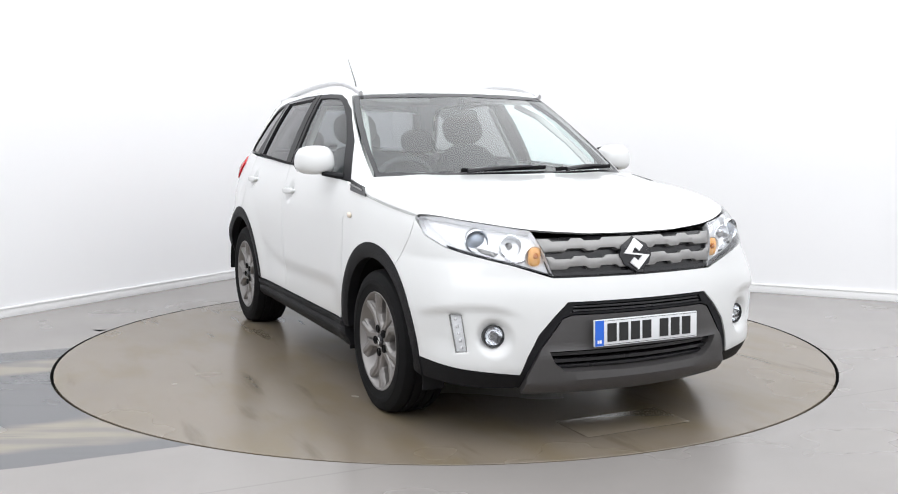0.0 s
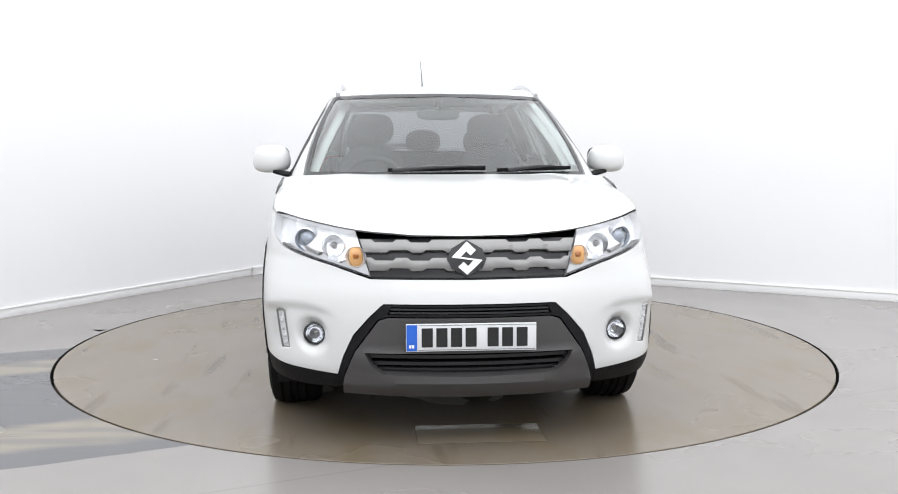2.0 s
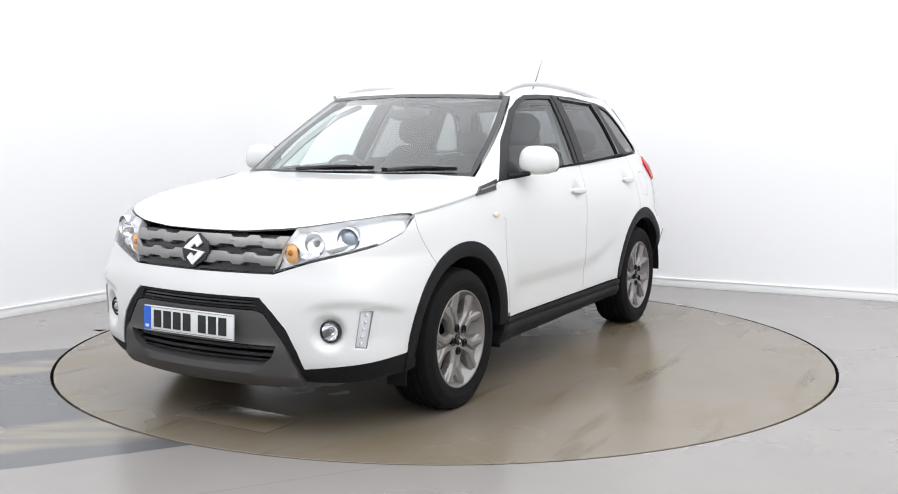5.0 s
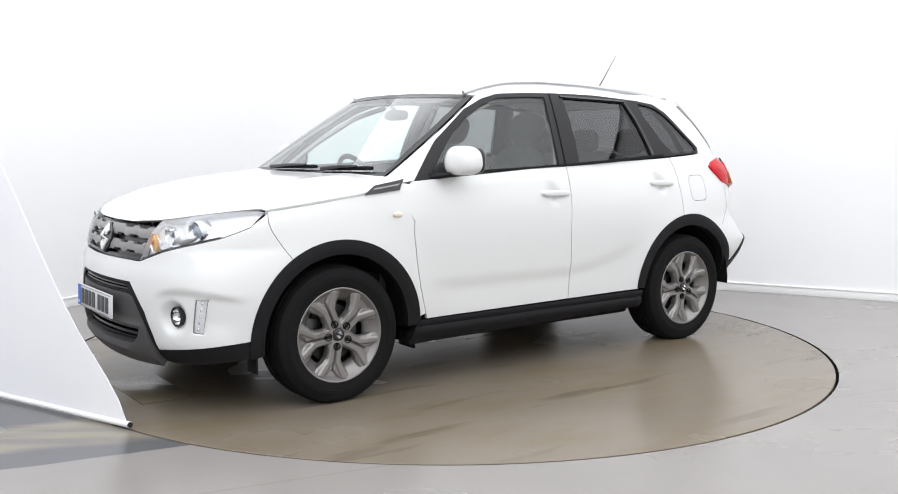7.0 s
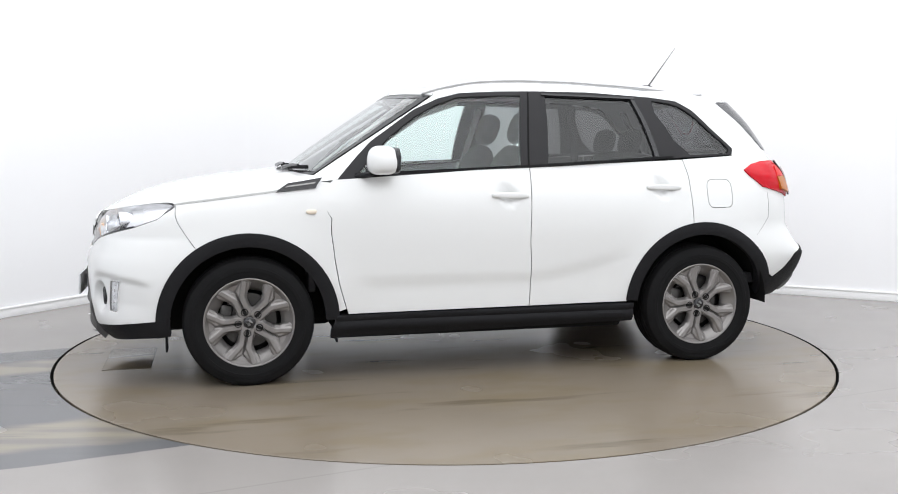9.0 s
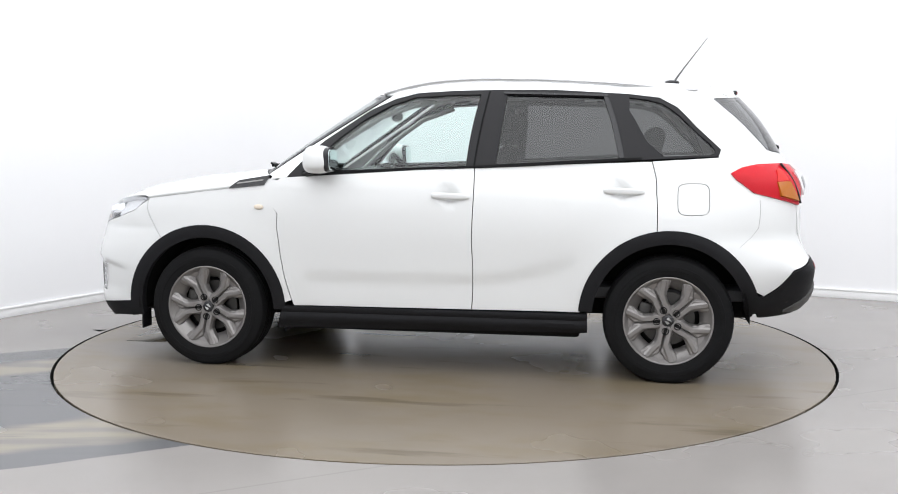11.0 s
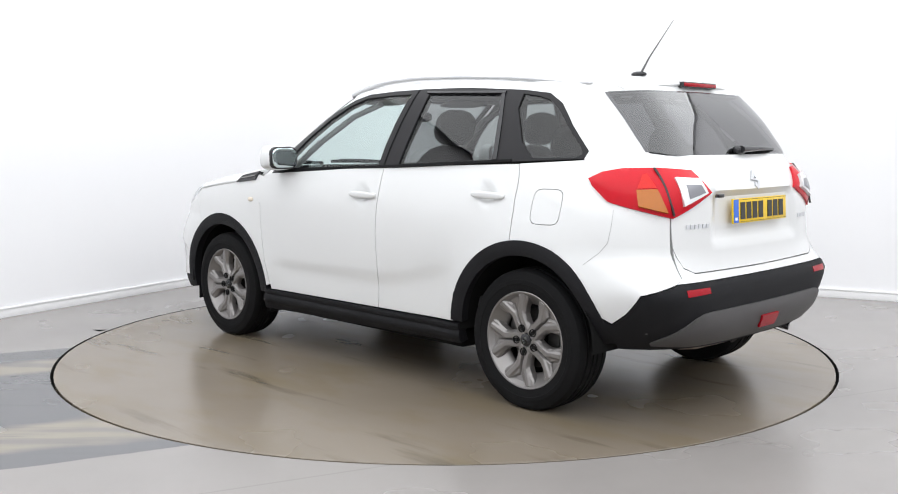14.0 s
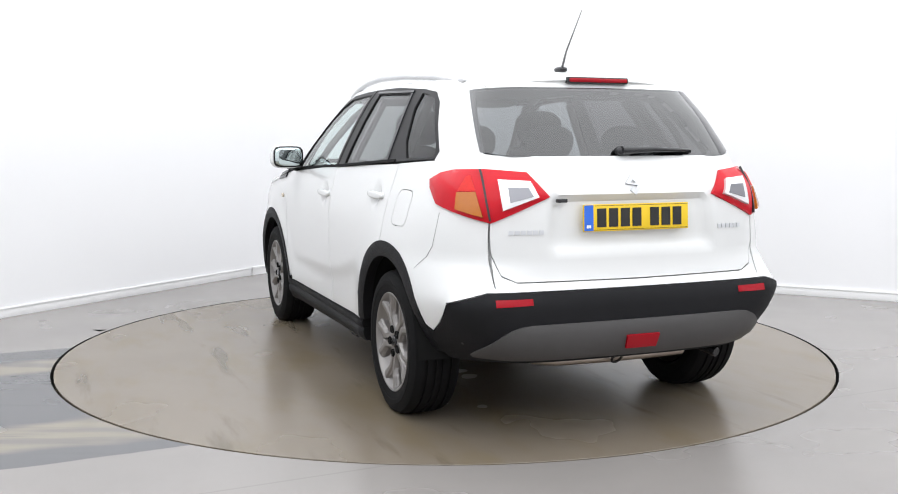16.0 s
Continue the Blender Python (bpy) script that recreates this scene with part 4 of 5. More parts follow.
# roof skin
verts, faces = [], []
rings, per = 16, 144
base = up(np.linspace(0, math.pi, per // 2 + 1), np.full(per // 2 + 1, 1.525))
base = np.concatenate([base, (base * np.array([1, -1, 1]))[-2:0:-1]])
for k in range(rings + 1):
    s = 1 - k / rings
    for p in base:
        verts.append((-0.63 + (p[0] + 0.63) * s, p[1] * s, 1.525 + 0.060 * (1 - s ** 2.6)))
for k in range(rings):
    for i in range(per):
        j = (i + 1) % per
        faces.append((k * per + i, k * per + j, (k + 1) * per + j, (k + 1) * per + i))
solid("roof", verts, faces, PAINT, car)
# spoiler
verts, faces = [], []
NY = 28
prof = ((-1.34, 1.566), (-1.46, 1.556), (-1.56, 1.540), (-1.612, 1.526), (-1.618, 1.514), (-1.605, 1.503), (-1.56, 1.497), (-1.48, 1.492))
for i in range(NY + 1):
    fy = i / NY * 2 - 1
    y = 0.505 * fy
    for x, z in prof:
        back = 0.07 * abs(fy) ** 2.5 * (x + 1.34) / -0.27
        verts.append((x + back, y, z - 0.030 * fy * fy - 0.012 * abs(fy) ** 6))
for i in range(NY):
    for j in range(len(prof) - 1):
        a = i * len(prof) + j
        faces.append((a, a + len(prof), a + len(prof) + 1, a + 1))
faces += [tuple(range(len(prof))), tuple(range(NY * len(prof), (NY + 1) * len(prof)))[::-1]]
spoiler = solid("roof_spoiler", verts, faces, PAINT, car)
bm = bmesh.new()
box(bm, -1.636, -1.60, -0.150, 0.145, 1.501, 1.521, 0.008)
part("brake_light", bm, REFLECTOR, spoiler, "long red high brake light")
bm = bmesh.new()
box(bm, -1.631, -1.59, -0.156, 0.151, 1.497, 1.525, 0.006)
part("brake_light_surround", bm, GLOSS_BLACK, spoiler)
# rails, antenna, wipers
RAIL = material("silver_rail", (0.62, 0.62, 0.63), 0.28, metal=0.8, noise_scale=20, vary=0.03)
for sgn in (1, -1):
    path = []
    for k in range(25):
        x = 0.30 - 1.67 * k / 24
        z = smooth_tab(x, (-1.40, 1.49), (-1.336, 1.512), (-1.25, 1.527), (-1.075, 1.549), (-0.922, 1.562), (-0.574, 1.582), (-0.237, 1.589), (-0.006, 1.578), (0.13, 1.556), (0.22, 1.536), (0.30, 1.508))
        path.append((x, sgn * (0.562 + 0.022 * x), z - 0.009))
    rail = tube("roof_rail", path, 0.013, RAIL, car, "slim silver roof rail", squash=1.1)
    for x, zz in ((0.24, 1.515), (-1.34, 1.512)):
        rounded("rail_foot", (x, sgn * (0.560 + 0.022 * x), zz), (0.10, 0.026, 0.03), RAIL, rail, power=3, n=6)
ROD = material("dull_grey_rod", (0.12, 0.12, 0.12), 0.35, metal=0.4, noise_scale=40, vary=0.1)
aerial = new("antenna")
aerial.parent = car
rounded("antenna_base", (-1.28, 0.0, 1.580), (0.085, 0.05, 0.03), GLOSS_BLACK, aerial, power=2.4, n=10)
tube("antenna_rod", [(-1.295, 0.0, 1.59), (-1.345, 0.006, 1.662), (-1.474, 0.0, 1.834)], [0.006, 0.0042, 0.0016], ROD, aerial, sides=8)
for pts, lift in (([(-0.28, 1.072), (-0.08, 1.086), (0.10, 1.092)], (-0.30, 0.19)), ([(0.30, 1.074), (0.44, 1.088), (0.55, 1.092)], (0.25, 0.64))):
    wip = new("windscreen_wiper")
    wip.parent = car
    tube("wiper_arm", [skin(up, math.copysign(u_at(up, "y", abs(y), z), y), z, 0.03) for y, z in pts], [0.012, 0.010, 0.006], GLOSS_BLACK, wip)
    y0, y1 = lift
    tube("wiper_blade", [skin(up, math.copysign(u_at(up, "y", abs(y), 1.10), y), 1.086 + 0.010 * k / 8, 0.014) for k, y in enumerate(np.linspace(y0, y1, 9))], 0.0065, RUBBER, wip, squash=1.6)
# cowl below the windscreen
verts, faces = [], []
for i in range(31):
    fr = (i / 30 * 2 - 1) * 0.92
    a = hood_point(hood_rear(fr), fr)
    verts += [(a[0] + 0.02, a[1], a[2] - 0.03), (a[0] - 0.06, a[1], a[2] - 0.022), (a[0] - 0.16, a[1] * 0.97, a[2] - 0.02)]
for i in range(30):
    for j in range(2):
        faces.append((i * 3 + j, i * 3 + 3 + j, i * 3 + 4 + j, i * 3 + 1 + j))
solid("cowl", verts, faces, CLADDING, car)
rw_wip = new("rear_wiper")
rw_wip.parent = car
rounded("wiper_pivot", (-1.85, 0.0, 1.203), (0.05, 0.08, 0.045), GLOSS_BLACK, rw_wip, power=2.6, n=8)
tube("wiper_arm", [(-1.868, 0.02, 1.206), (-1.866, -0.14, 1.21), (-1.85, -0.33, 1.205)], [0.022, 0.017, 0.007], GLOSS_BLACK, rw_wip, squash=0.8)
tube("wiper_blade", [(-1.85, 0.03, 1.196), (-1.847, -0.15, 1.198), (-1.835, -0.35, 1.20)], 0.007, RUBBER, rw_wip)
# ---- wheels ----
HUB_Z, TYRE_R = 0.3262, 0.3335     # the tyre is flattened where it stands
SPIN = -12.0


def wheel_mesh():
    """The wheel's parts about its centre, its face towards +y."""
    parts = []
    side = [(0.218, 0.095), (0.230, 0.108), (0.242, 0.1115), (0.263, 0.1150), (0.265, 0.1172), (0.283, 0.1172), (0.285, 0.1150), (0.303, 0.1115), (0.320, 0.101),
            (0.329, 0.083), (0.3315, 0.062), (0.3235, 0.060), (0.3235, 0.051), (0.333, 0.049), (TYRE_R, 0.022), (0.325, 0.020), (0.325, 0.010), (TYRE_R, 0.008)]
    full = [(r, -y) for r, y in side] + side[::-1]
    v, f = lathe(full, 96)
    v = [(x, y * (1.03 if z < -0.29 and abs(y) > 0.1 else 1.0), max(z, -HUB_Z)) for x, y, z in v]
    parts.append(("tyre", v, f, RUBBER))
    v, f = lathe([(0.229, 0.098), (0.2298, 0.106), (0.226, 0.1085), (0.220, 0.1065), (0.215, 0.099), (0.206, 0.087), (0.186, 0.066), (0.167, 0.050), (0.161, 0.034)], 72)
    parts.append(("rim", v, f, ALLOY))
    v, f = lathe([(0.161, 0.034), (0.176, 0.0), (0.196, -0.06), (0.215, -0.10)], 72)
    parts.append(("rim_barrel", v, f, BARREL))
    return parts


def spoke():
    """One forked spoke of the alloy, pointing to -z: two raised ridges that part into the fork, with a groove between them."""
    half = [(0.0, -0.020), (0.034, -0.026), (0.044, -0.052), (0.038, -0.080), (0.040, -0.116), (0.056, -0.142), (0.084, -0.169), (0.099, -0.190), (0.094, -0.201),
            (0.048, -0.219), (0.036, -0.206), (0.012, -0.182), (0.0, -0.176)]
    outer = half + [(-x, z) for x, z in half[::-1] if x]
    P, F, border = filled(outer, (), 0.0042)
    b = np.array(dense(outer, 0.005))
    d = np.array([np.min(np.hypot(b[:, 0] - x, b[:, 1] - z)) for x, z in P])
    ax, az = np.abs(P[:, 0]), P[:, 1]
    rad = np.hypot(P[:, 0], P[:, 1])
    line = np.interp(-az, (0.02, 0.06, 0.13, 0.155, 0.215), (0.014, 0.0185, 0.0200, 0.036, 0.072))
    ridge = np.clip(1 - np.abs(ax - line) / 0.020, 0, 1)
    groove = np.clip(1 - ax / 0.0055, 0, 1) * np.clip((-az - 0.072) / 0.006, 0, 1)
    face = 0.083 + 0.014 * (rad / 0.22) ** 2 + 0.008 * np.minimum(ridge * 2.4, 1.0) - 0.012 * groove - 0.010 * (1 - np.clip(d / 0.008, 0, 1))
    top = np.c_[P[:, 0], face, P[:, 1]]
    ids = sorted({i for e in border for i in e})
    at = {i: len(top) + k for k, i in enumerate(ids)}
    low_ = np.c_[P[ids, 0] * 1.05, np.full(len(ids), 0.050), P[ids, 1]]
    verts = np.concatenate([top, low_])
    faces = [tuple(t) for t in F] + [(a, at[a], at[c], c) for a, c in border]
    t = verts[F[0]]
    if np.cross(t[1] - t[0], t[2] - t[0])[1] < 0:
        faces = [q[::-1] for q in faces]
    # the sunk pocket between the two arms of the fork
    n = len(verts)
    web = [(0.0, 0.074, -0.150), (0.026, 0.080, -0.190), (0.046, 0.088, -0.220), (-0.046, 0.088, -0.220), (-0.026, 0.080, -0.190)]
    return np.concatenate([verts, np.array(web)]), faces + [(n, n + 4, n + 3, n + 2, n + 1)]


SPOKE = spoke()
first_wheel = None
for xw, yw in ((1.25, 0.748), (-1.25, 0.738), (1.25, -0.748), (-1.25, -0.738)):
    m = pose(xw, yw, HUB_Z, 0, SPIN, 0 if yw > 0 else 180)
    if first_wheel is None:
        wheel = new("wheel")
        wheel["label"] = "five-spoke grey alloy wheel with a black tyre"
        for nm, v, f, mat in wheel_mesh():
            one = solid(nm, v, f, mat, wheel, sharp=30)
            if nm == "tyre":
                one.matrix_basis = pose(0, 0, 0, 0, -SPIN, 0)
        spoke_me = mesh_from("spoke", SPOKE[0], SPOKE[1], ALLOY, sharp=28)
        v, f = lathe([(0.001, 0.088), (0.0075, 0.088), (0.0085, 0.084), (0.0125, 0.083), (0.0135, 0.0885), (0.0155, 0.0905), (0.0165, 0.087), (0.0165, 0.07)], 16)
        nut_me = mesh_from("wheel_nut", v, f, DARK)
        for k in range(5):
            a = 72 * k
            s = new("spoke", spoke_me)
            s.parent, s.matrix_basis = wheel, pose(0, 0, 0, 0, a, 0)
            nut = new("wheel_nut", nut_me)
            nut.parent, nut.matrix_basis = wheel, pose(0, 0, 0, 0, a, 0) @ pose(0, 0.008, -0.057) @ Matrix.Diagonal((1.15, 1, 1.15, 1))
        v, f = lathe([(0.062, 0.055), (0.060, 0.082), (0.045, 0.0885), (0.036, 0.089)], 40)
        solid("hub", v, f, ALLOY, wheel)
        v, f = lathe([(0.031, 0.086), (0.029, 0.094), (0.024, 0.0975), (0.001, 0.099)], 40)
        cap = solid("hub_cap", v, f, GLOSS_BLACK, wheel, "black centre cap with a silver mark")
        bm = bmesh.new()
        for p in ([(-0.019, 0.002), (0.0, 0.02), (0.011, 0.010), (0.0, 0.003)], [(0.019, -0.002), (0.0, -0.02), (-0.011, -0.010), (0.0, -0.003)]):
            bm.faces.new([bm.verts.new((x, 0.1, z)) for x, z in p])
        bmesh.ops.solidify(bm, geom=bm.faces[:], thickness=0.002)
        part("cap_mark", bm, BRIGHT, wheel, smooth=False)
        v, f = lathe([(0.07, 0.012), (0.075, 0.018), (0.140, 0.018), (0.140, -0.004), (0.07, -0.004)], 48)
        solid("brake_disc", v, f, STEEL, wheel)
        v, f = lathe([(0.001, -0.02), (0.185, -0.02), (0.185, -0.04)], 40)
        solid("brake_backing", v, f, DARK, wheel)
        bm = bmesh.new()
        box(bm, 0.09, 0.155, -0.008, 0.034, -0.06, 0.06, 0.012)
        part("brake_caliper", bm, STEEL, wheel)
        wheel.parent, wheel.matrix_basis = car, m
        first_wheel = wheel
    else:
        copy_thing(first_wheel, m)

# wheel wells and underbody
for xw in (1.25, -1.25):
    for sgn in (1, -1):
        v, f = [], []
        n = 24
        for k in range(n + 1):
            a = radians(-2 + 184 * k / n)
            r, zc = 0.402, 0.327 if xw > 0 else 0.336
            v += [(xw + r * math.cos(a), sgn * 0.858, zc + r * math.sin(a)), (xw + r * math.cos(a), sgn * 0.52, zc + r * math.sin(a)), (xw, sgn * 0.52, 0.30)]
        for k in range(n):
            a = 3 * k
            f += [(a, a + 3, a + 4, a + 1), (a + 1, a + 4, a + 2)]
        solid("wheel_well", v, f, DARK, car)
bm = bmesh.new()
box(bm, -0.80, 0.80, -0.78, 0.78, 0.21, 0.30, 0.02)
box(bm, 0.80, 1.98, -0.50, 0.50, 0.235, 0.42, 0.03)
box(bm, -1.72, -0.80, -0.50, 0.50, 0.29, 0.42, 0.03)
box(bm, -1.86, -1.72, -0.60, 0.60, 0.36, 0.50, 0.02)
box(bm, 1.72, 1.86, -0.58, 0.58, 0.26, 0.40, 0.02)
part("underbody", bm, DARK, car)
for sgn in (1, -1):
    tube("axle_arm", [(1.25, sgn * 0.2, 0.28), (1.25, sgn * 0.65, 0.25)], 0.03, DARK, car)
    tube("axle_arm", [(-1.25, sgn * 0.2, 0.27), (-1.25, sgn * 0.65, 0.26)], 0.035, DARK, car)
    bm = bmesh.new()
    box(bm, 0.80, 0.81, -0.07, 0.07, 0.20, 0.28, 0.003, Matrix.Translation((0, sgn * 0.76, 0)))
    part("mud_flap", bm, CLADDING, car)
    bm = bmesh.new()
    box(bm, 1.655, 1.665, -0.05, 0.05, 0.185, 0.29, 0.003, Matrix.Translation((0, sgn * 0.76, 0)))
    part("air_deflector", bm, CLADDING, car)
EXHAUST = material("exhaust_steel", (0.42, 0.36, 0.32), 0.38, metal=0.9, noise_scale=18, vary=0.2)
tube("exhaust_pipe", [(-1.70, 0.44, 0.330), (-1.79, 0.38, 0.318), (-1.82, 0.30, 0.312), (-1.83, 0.1, 0.310), (-1.83, -0.15, 0.310), (-1.82, -0.34, 0.312)], 0.022, EXHAUST, car)
tube("exhaust_tip", [(-1.80, -0.44, 0.325), (-1.905, -0.47, 0.305)], 0.022, GLOSS_BLACK, car)
tube("tow_eye", [(-1.88 - 0.02 * math.sin(a), 0.03 + 0.022 * math.cos(a), 0.315 + 0.022 * math.sin(a)) for a in np.linspace(0, 2 * math.pi, 14)], 0.006, STEEL, car, sides=6)

# ---- number plates, their characters as plain bars ----
def number_plate(name, xs, y0, y1, z0, z1, back, face, tilt, label):
    pl = new(name)
    pl.parent = car
    pl["label"] = label
    yc, zc = (y0 + y1) / 2, (z0 + z1) / 2
    m = Matrix.Translation((xs, yc, zc)) @ pose(0, 0, 0, 0, tilt, 180 if back else 0)
    w, h = abs(y1 - y0), z1 - z0
    bm = bmesh.new()
    box(bm, -0.01, 0.0, -w / 2, w / 2, -h / 2, h / 2, 0.002, m)
    part("plate", bm, face, pl)
    bm = bmesh.new()
    box(bm, 0.0005, 0.0022, -w / 2 + 0.002, -w / 2 + 0.044, -h / 2 + 0.003, h / 2 - 0.003, 0, m)
    part("blue_band", bm, BLUE, pl, smooth=False)
    for k in range(2):
        bm = bmesh.new()
        box(bm, 0.0024, 0.0034, -w / 2 + 0.012 + 0.011 * k, -w / 2 + 0.021 + 0.011 * k, -h / 2 + 0.014, -h / 2 + 0.027, 0, m)
        part("band_mark", bm, TRIM_PAINT, pl, smooth=False)
    x = -w / 2 + 0.062
    step = (w - 0.062 - 0.022 - 0.03) / 7
    for k in range(7):
        gap = 0.03 if k >= 4 else 0.0
        bm = bmesh.new()
        box(bm, 0.0005, 0.0026, x + step * k + gap, x + step * k + gap + step * 0.76, -h / 2 + 0.017, h / 2 - 0.017, 0, m)
        part("character_bar", bm, INK, pl, smooth=False)
    bm = bmesh.new()
    for a, b, c, d in ((-w / 2 + 0.046, w / 2 - 0.004, h / 2 - 0.0065, h / 2 - 0.005), (-w / 2 + 0.046, w / 2 - 0.004, -h / 2 + 0.005, -h / 2 + 0.0065)):
        box(bm, 0.0004, 0.0016, a, b, c, d, 0, m)
    part("plate_border", bm, INK, pl, smooth=False)
    return pl


BLUE = material("blue_band", (0.02, 0.13, 0.62), 0.35, noise_scale=40, vary=0.04)
INK = material("black_ink", (0.012, 0.012, 0.012), 0.4, noise_scale=60, vary=0.1)
WHITE_PLATE = material("white_reflective_plate", (0.74, 0.75, 0.76), 0.35, noise_scale=30, vary=0.03)
YELLOW_PLATE = material("yellow_reflective_plate", (0.82, 0.55, 0.015), 0.35, noise_scale=30, vary=0.03)
number_plate("number_plate", 2.138, -0.261, 0.261, 0.414, 0.524, False, WHITE_PLATE, -2, "white front number plate with a blue band")
number_plate("number_plate", -1.968, -0.2535, 0.2535, 0.876, 0.987, True, YELLOW_PLATE, -3, "yellow rear number plate with a blue band")
bm = bmesh.new()
box(bm, -1.962, -1.94, 0.325, 0.37, 0.997, 1.012, 0.003)
part("reversing_camera", bm, GLOSS_BLACK, car)

# ---- cabin ----
TRIM_DARK = material("dark_cabin_trim", (0.03, 0.03, 0.032), 0.6, noise_scale=15, vary=0.12, bump=0.2, bump_scale=600)
FABRIC = material("dark_seat_fabric", (0.028, 0.028, 0.031), 0.9, noise_scale=25, vary=0.2, bump=0.5, bump_scale=700)
LINING = material("grey_headlining", (0.42, 0.41, 0.40), 0.9, noise_scale=12, vary=0.06)


def front_seat(y):
    seat = new("front_seat")
    seat.parent = car
    lean = pose(0, 0, 0, 0, -20, 0)
    rounded("seat_cushion", (0.12, y, 0.60), (0.54, 0.50, 0.20), FABRIC, seat, power=3.5, n=12)
    rounded("seat_back", (-0.20, y, 0.92), (0.17, 0.50, 0.62), FABRIC, seat, power=3.2, m=lean, n=14,
            taper=lambda q: Vector((q.x, q.y * (1 - 0.18 * max(0, q.z / 0.31)), q.z)))
    rounded("headrest", (-0.335, y, 1.315), (0.12, 0.27, 0.20), FABRIC, seat, power=2.8, m=lean, n=10)
    for dy in (-0.05, 0.05):
        tube("headrest_post", [(-0.27, y + dy, 1.17), (-0.315, y + dy, 1.26)], 0.007, CHROME, seat, sides=6)


for y in (0.37, -0.37):
    front_seat(y)
bench = new("rear_bench")
bench.parent = car
rounded("bench_cushion", (-0.72, 0, 0.62), (0.50, 1.24, 0.18), FABRIC, bench, power=4, n=12)
rounded("bench_back", (-1.06, 0, 0.90), (0.16, 1.22, 0.56), FABRIC, bench, power=4, m=pose(0, 0, 0, 0, -22, 0), n=12)
for y in (0.42, 0.0, -0.42):
    rounded("headrest", (-1.175, y, 1.235), (0.10, 0.25, 0.17), FABRIC, bench, power=2.8, m=pose(0, 0, 0, 0, -14, 0), n=10)
bm = bmesh.new()
box(bm, -1.85, 0.75, -0.74, 0.74, 0.42, 0.48, 0.01)
box(bm, 0.90, 0.94, -0.72, 0.72, 0.45, 1.0, 0.01)
part("cabin_floor", bm, TRIM_DARK, car)
for sgn in (1, -1):
    for x0, x1 in ((0.72, -0.22), (-0.30, -0.78)):
        bm = bmesh.new()
        if x1 < -0.5:
            box(bm, -1.10, -0.77, -0.02, 0.02, 0.84, 1.02, 0.015, Matrix.Translation((0, sgn * 0.765, 0)))
        box(bm, x1, x0, -0.02, 0.02, 0.46, 1.02, 0.015, Matrix.Translation((0, sgn * 0.765, 0)))
        part("door_card", bm, TRIM_DARK, car)
    bm = bmesh.new()
    box(bm, -1.80, -1.10, -0.02, 0.02, 0.80, 1.10, 0.015, Matrix.Translation((0, sgn * 0.66, 0)))
    part("boot_side", bm, TRIM_DARK, car)
    # inner pillars
    for nm, p in (("pillar_trim", [(0.76, 0.70, 1.05), (0.54, 0.63, 1.23), (0.31, 0.56, 1.38), (0.10, 0.53, 1.45)]),
                  ("pillar_trim", [(-0.24, 0.775, 1.0), (-0.28, 0.69, 1.2), (-0.33, 0.57, 1.45)]),
                  ("pillar_trim", [(-1.08, 0.735, 1.10), (-1.03, 0.63, 1.30), (-0.97, 0.54, 1.45)]),
                  ("pillar_trim", [(-1.52, 0.60, 1.12), (-1.43, 0.54, 1.30), (-1.33, 0.48, 1.43)])):
        tube(nm, [(a, sgn * b, c) for a, b, c in p], 0.026, LINING if p[0][0] > -0.5 else TRIM_DARK, car, sides=8, squash=0.6)
# headlining under the roof
v = [(-0.63 + (p[0] + 0.63) * s * 0.955, p[1] * s * 0.955, 1.505 + 0.05 * (1 - s ** 2.6)) for s in (1.0, 0.7, 0.35, 0.02) for p in base]
f = []
for k in range(3):
    for i in range(per):
        j = (i + 1) % per
        f.append((k * per + j, k * per + i, (k + 1) * per + i, (k + 1) * per + j))
solid("headlining", v, f, LINING, car)
# dashboard
verts, faces = [], []
prof = [(0.92, 1.035), (0.78, 1.052), (0.62, 1.045), (0.53, 1.015), (0.50, 0.96), (0.52, 0.86), (0.56, 0.72), (0.60, 0.55)]
for i in range(25):
    y = (i / 24 * 2 - 1) * 0.71
    hump = 0.035 * math.exp(-((y + 0.37) / 0.17) ** 2)
    for x, z in prof:
        verts.append((x - 0.05 * (y / 0.71) ** 2 * (x > 0.6), y, z + hump * (0.45 < x < 0.7) * (z > 0.9)))
for i in range(24):
    for j in range(len(prof) - 1):
        a = i * len(prof) + j
        faces.append((a, a + 1, a + len(prof) + 1, a + len(prof)))
dash = solid("dashboard", verts, faces, TRIM_DARK, car)
for k, y in enumerate((-0.09, 0.0, 0.09)):
    v, f = lathe([(0.030, 0.0), (0.046, 0.004), (0.048, 0.012), (0.042, 0.018), (0.038, 0.012), (0.001, 0.010)], 20, "x")
    solid("air_vent", put(v, Matrix.Translation((0.50, y, 1.00)) @ pose(0, 0, 0, 0, 0, 180)), f, CHROME if k != 1 else SATIN, dash)
sw = new("steering_wheel")
sw.parent = car
m = Matrix.Translation((0.40, -0.37, 0.98)) @ pose(0, 0, 0, 0, 24, 0)
ringp = [tuple(m @ Vector((0, 0.185 * math.cos(a), 0.185 * math.sin(a)))) for a in np.linspace(0, 2 * math.pi, 41)]
tube("wheel_rim", ringp, 0.016, TRIM_DARK, sw, sides=8)
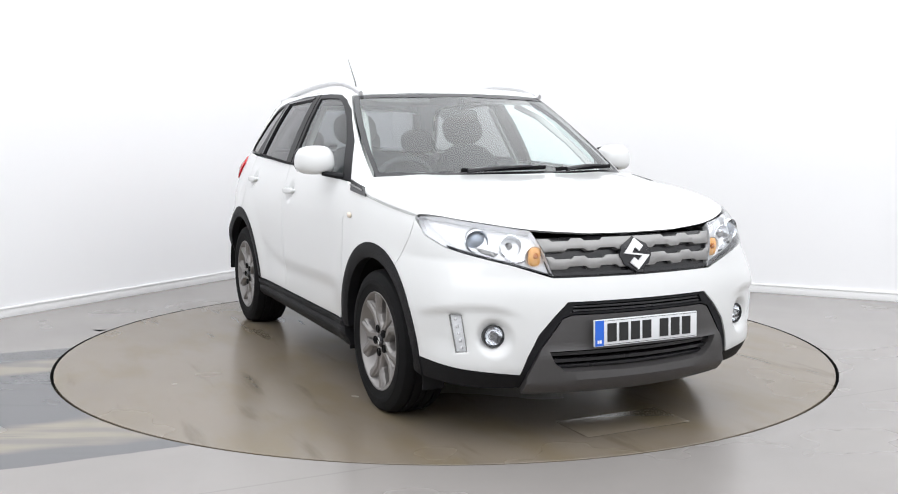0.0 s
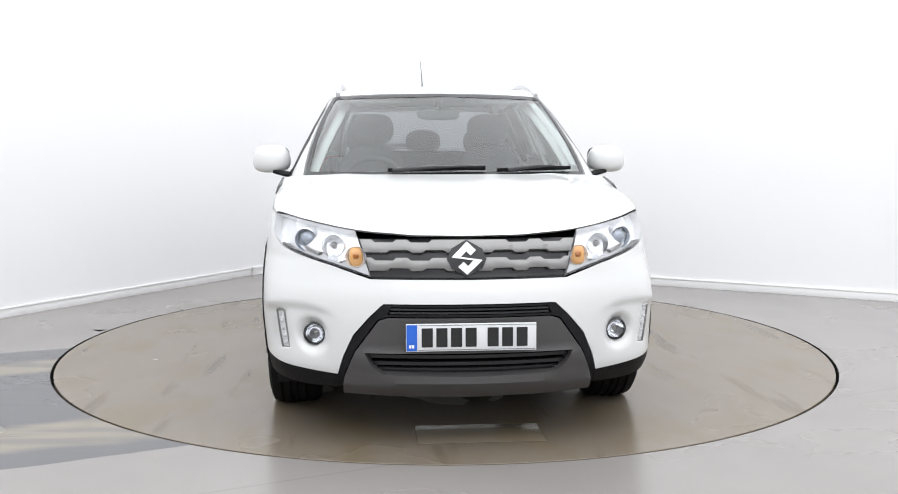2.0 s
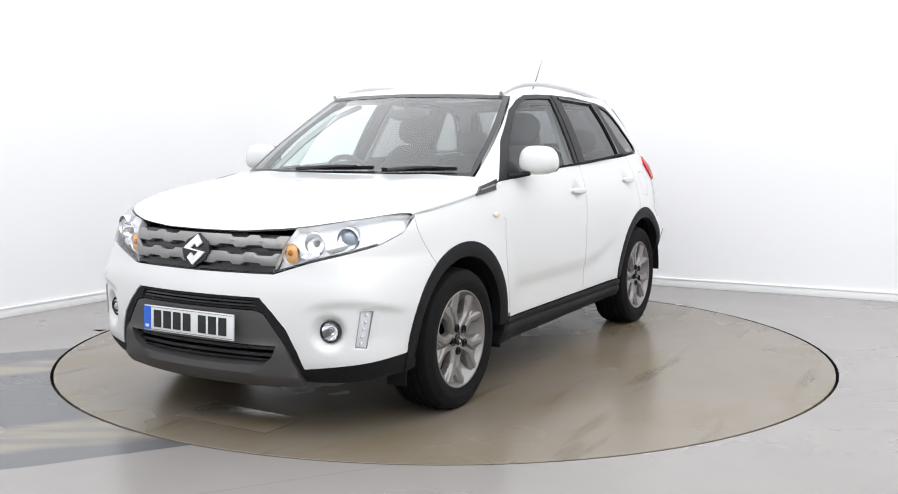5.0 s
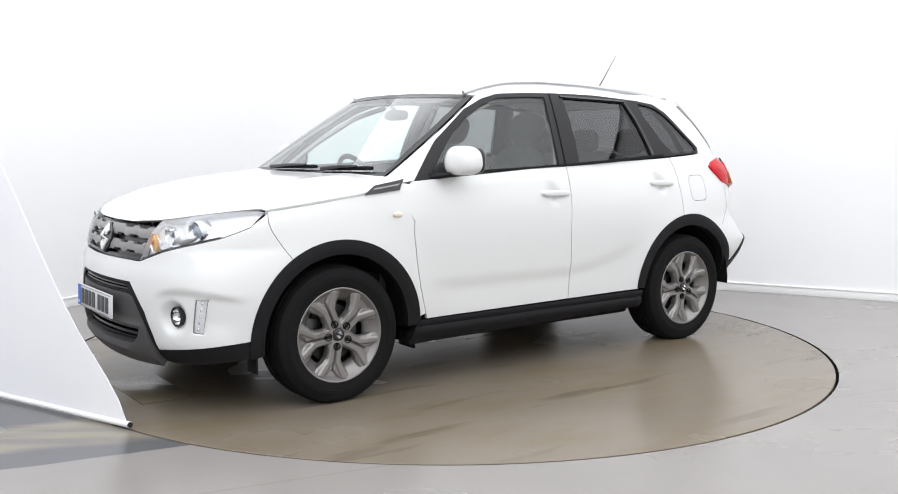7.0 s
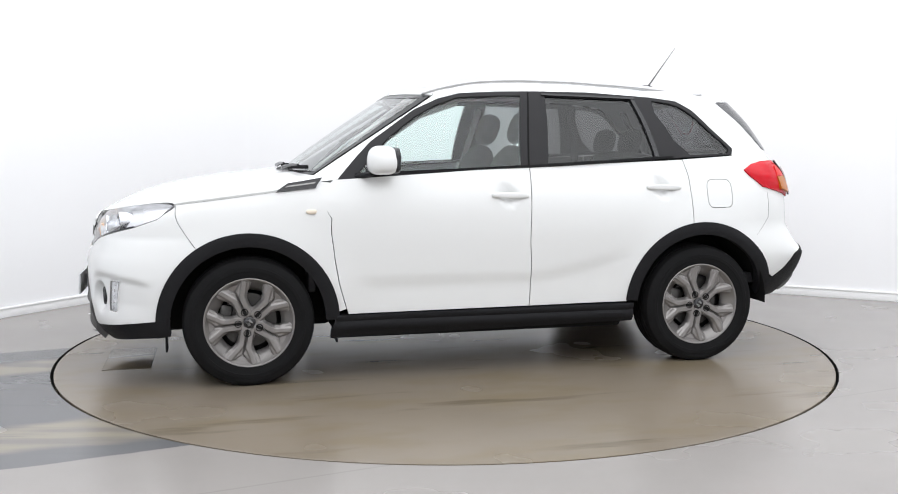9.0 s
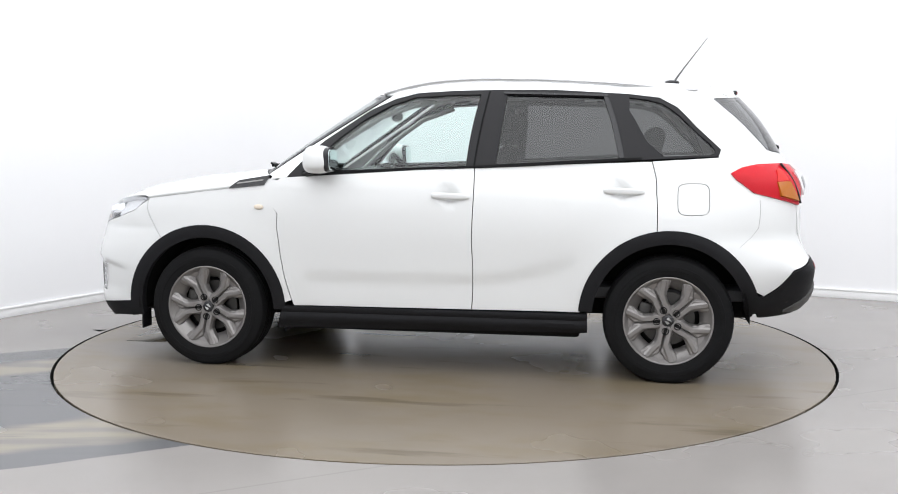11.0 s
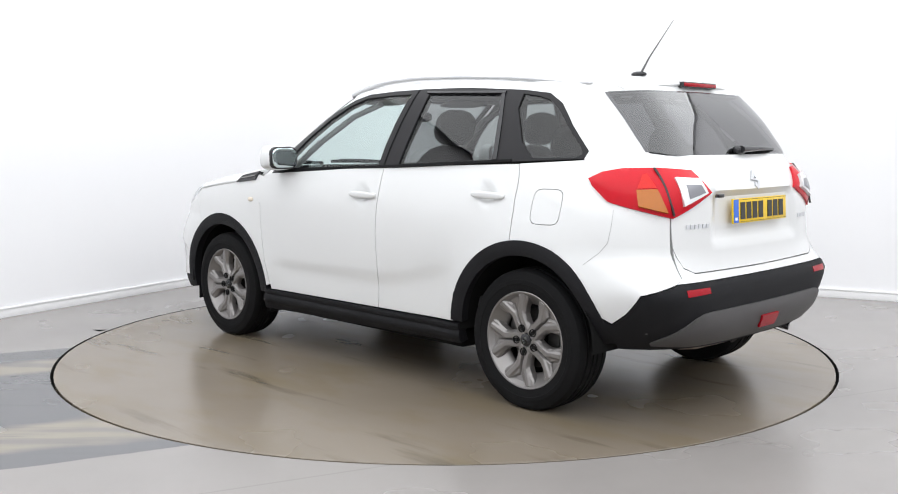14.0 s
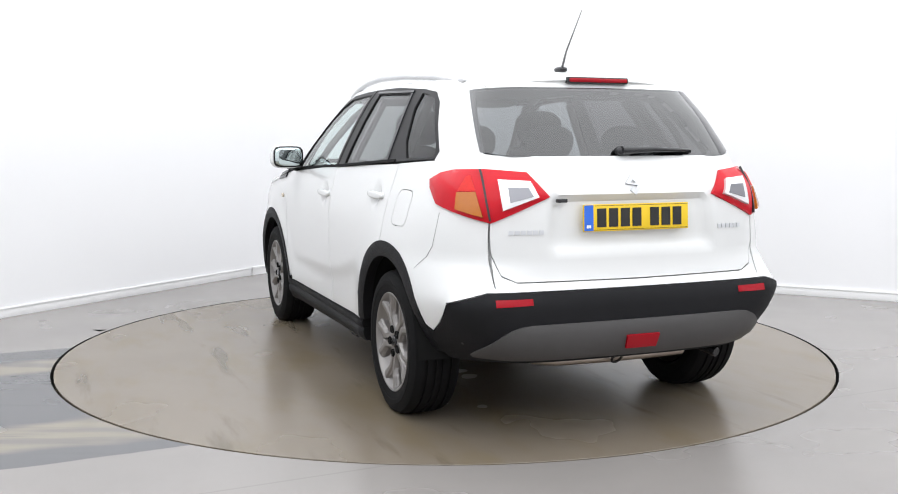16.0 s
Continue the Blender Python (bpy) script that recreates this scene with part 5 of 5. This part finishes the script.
rounded("wheel_boss", tuple(m @ Vector((0.02, 0, 0))), (0.06, 0.16, 0.14), TRIM_DARK, sw, power=2.6, n=8)
for a in (0, 180, 270):
    d = Vector((0, 0.18 * math.cos(radians(a)), 0.18 * math.sin(radians(a))))
    tube("wheel_spoke", [tuple(m @ (d * 0.3)), tuple(m @ d)], 0.016, SATIN, sw, sides=6)
rounded("rear_view_mirror", (0.36, 0.0, 1.392), (0.03, 0.24, 0.065), TRIM_DARK, car, power=3.5, n=8)
tube("mirror_stem", [(0.37, 0, 1.42), (0.42, 0, 1.47)], 0.012, TRIM_DARK, car, sides=8)
for sgn in (1, -1):
    rounded("sun_visor", (0.27, sgn * 0.33, 1.478), (0.17, 0.36, 0.022), LINING, car, power=4, m=pose(0, 0, 0, 0, 12, 0), n=8)
# ---- on the platform ----
bm = bmesh.new()
box(bm, 1.7235, 1.9815, -0.2765, 0.2665, 0.0, 0.0008)
part("hatch_seam", bm, DARK, platform, smooth=False)
bm = bmesh.new()
box(bm, 1.725, 1.980, -0.275, 0.265, 0.0, 0.0022, 0.001)
part("hatch_plate", bm, DISC_MAT, platform, "thin grey access plate")

# ---- white backdrop sheet that is drawn past the platform ----
SHEET = material("white_backdrop_cloth", (0.91, 0.91, 0.94), 0.8, noise_scale=5, vary=0.015, bump=0.2, bump_scale=500)
EDGE = ((0.0, 0.02), (0.025, 0.075), (0.06, 0.15), (0.19, 0.30), (0.30, 0.42), (0.41, 0.57), (0.52, 0.73), (0.71, 1.03), (0.91, 1.34), (1.15, 1.75), (1.5, 2.5))
sheet = tagged(new("backdrop_sheet"), "white cloth backdrop sheet with a round hem bar", "backdrop")
verts, faces = [], []
NX, NZ = 22, 26
for side in (0.0015, -0.0015):
    for j in range(NZ + 1):
        z = 0.02 + 2.48 * j / NZ
        x0 = float(np.interp(z, [e[1] for e in EDGE], [e[0] for e in EDGE]))
        for i in range(NX + 1):
            x = x0 + (2.0 - x0) * i / NX
            wave = 0.03 * math.sin(x * 2.6 + 0.4) * min(1.0, z / 0.8) + 0.012 * math.sin(x * 6.0 + z * 2.0) * min(1.0, z)
            verts.append((x, wave + side, z))
M = (NX + 1) * (NZ + 1)
for s in (0, 1):
    for j in range(NZ):
        for i in range(NX):
            a = s * M + j * (NX + 1) + i
            q = (a, a + 1, a + NX + 2, a + NX + 1)
            faces.append(q if s else q[::-1])
for j in range(NZ):
    a, b = j * (NX + 1), (j + 1) * (NX + 1)
    faces.append((a, b, M + b, M + a))
solid("cloth", verts, faces, SHEET, sheet, sharp=60)
bar = tube("hem_bar", [(-0.015, 0, 0.02), (1.0, 0, 0.02), (2.0, 0, 0.02)], 0.0145, TRIM_PAINT, sheet, sides=14)
tube("bar_end", [(-0.021, 0, 0.02), (-0.0152, 0, 0.02)], 0.0125, GLOSS_BLACK, sheet, sides=12)
# ---- what moves ----
def motions():
    walk(platform, [(t, pose(0, 0, 0, 0, 0, a)) for t, a in TURN])
    walk(car, [(t, pose(0, 0, 0, 0, 0, a) @ pose(CAR_X, CAR_Y, 0)) for t, a in TURN])

    away = (-2.75, -3.0, 148.0)
    rows = ((0.0, *away), (5.4, *away), (6.2, -2.0, -2.35, 148.0), (6.9, -1.42, -1.80, 147.6), (7.3, -1.333, -1.746, 147.6), (7.6, -1.345, -1.70, 148.0),
            (8.0, -1.343, -1.657, 149.3), (8.2, -1.352, -1.72, 148.6), (8.4, -1.393, -1.873, 146.8), (8.6, -1.419, -2.206, 142.0), (8.8, -1.48, -2.50, 140.0), (9.1, -1.85, -2.85, 142.0), (9.6, *away), (16.0, *away))
    walk(sheet, [(t, pose(x, y, 0, 0, 0, a)) for t, x, y, a in rows])


motions()
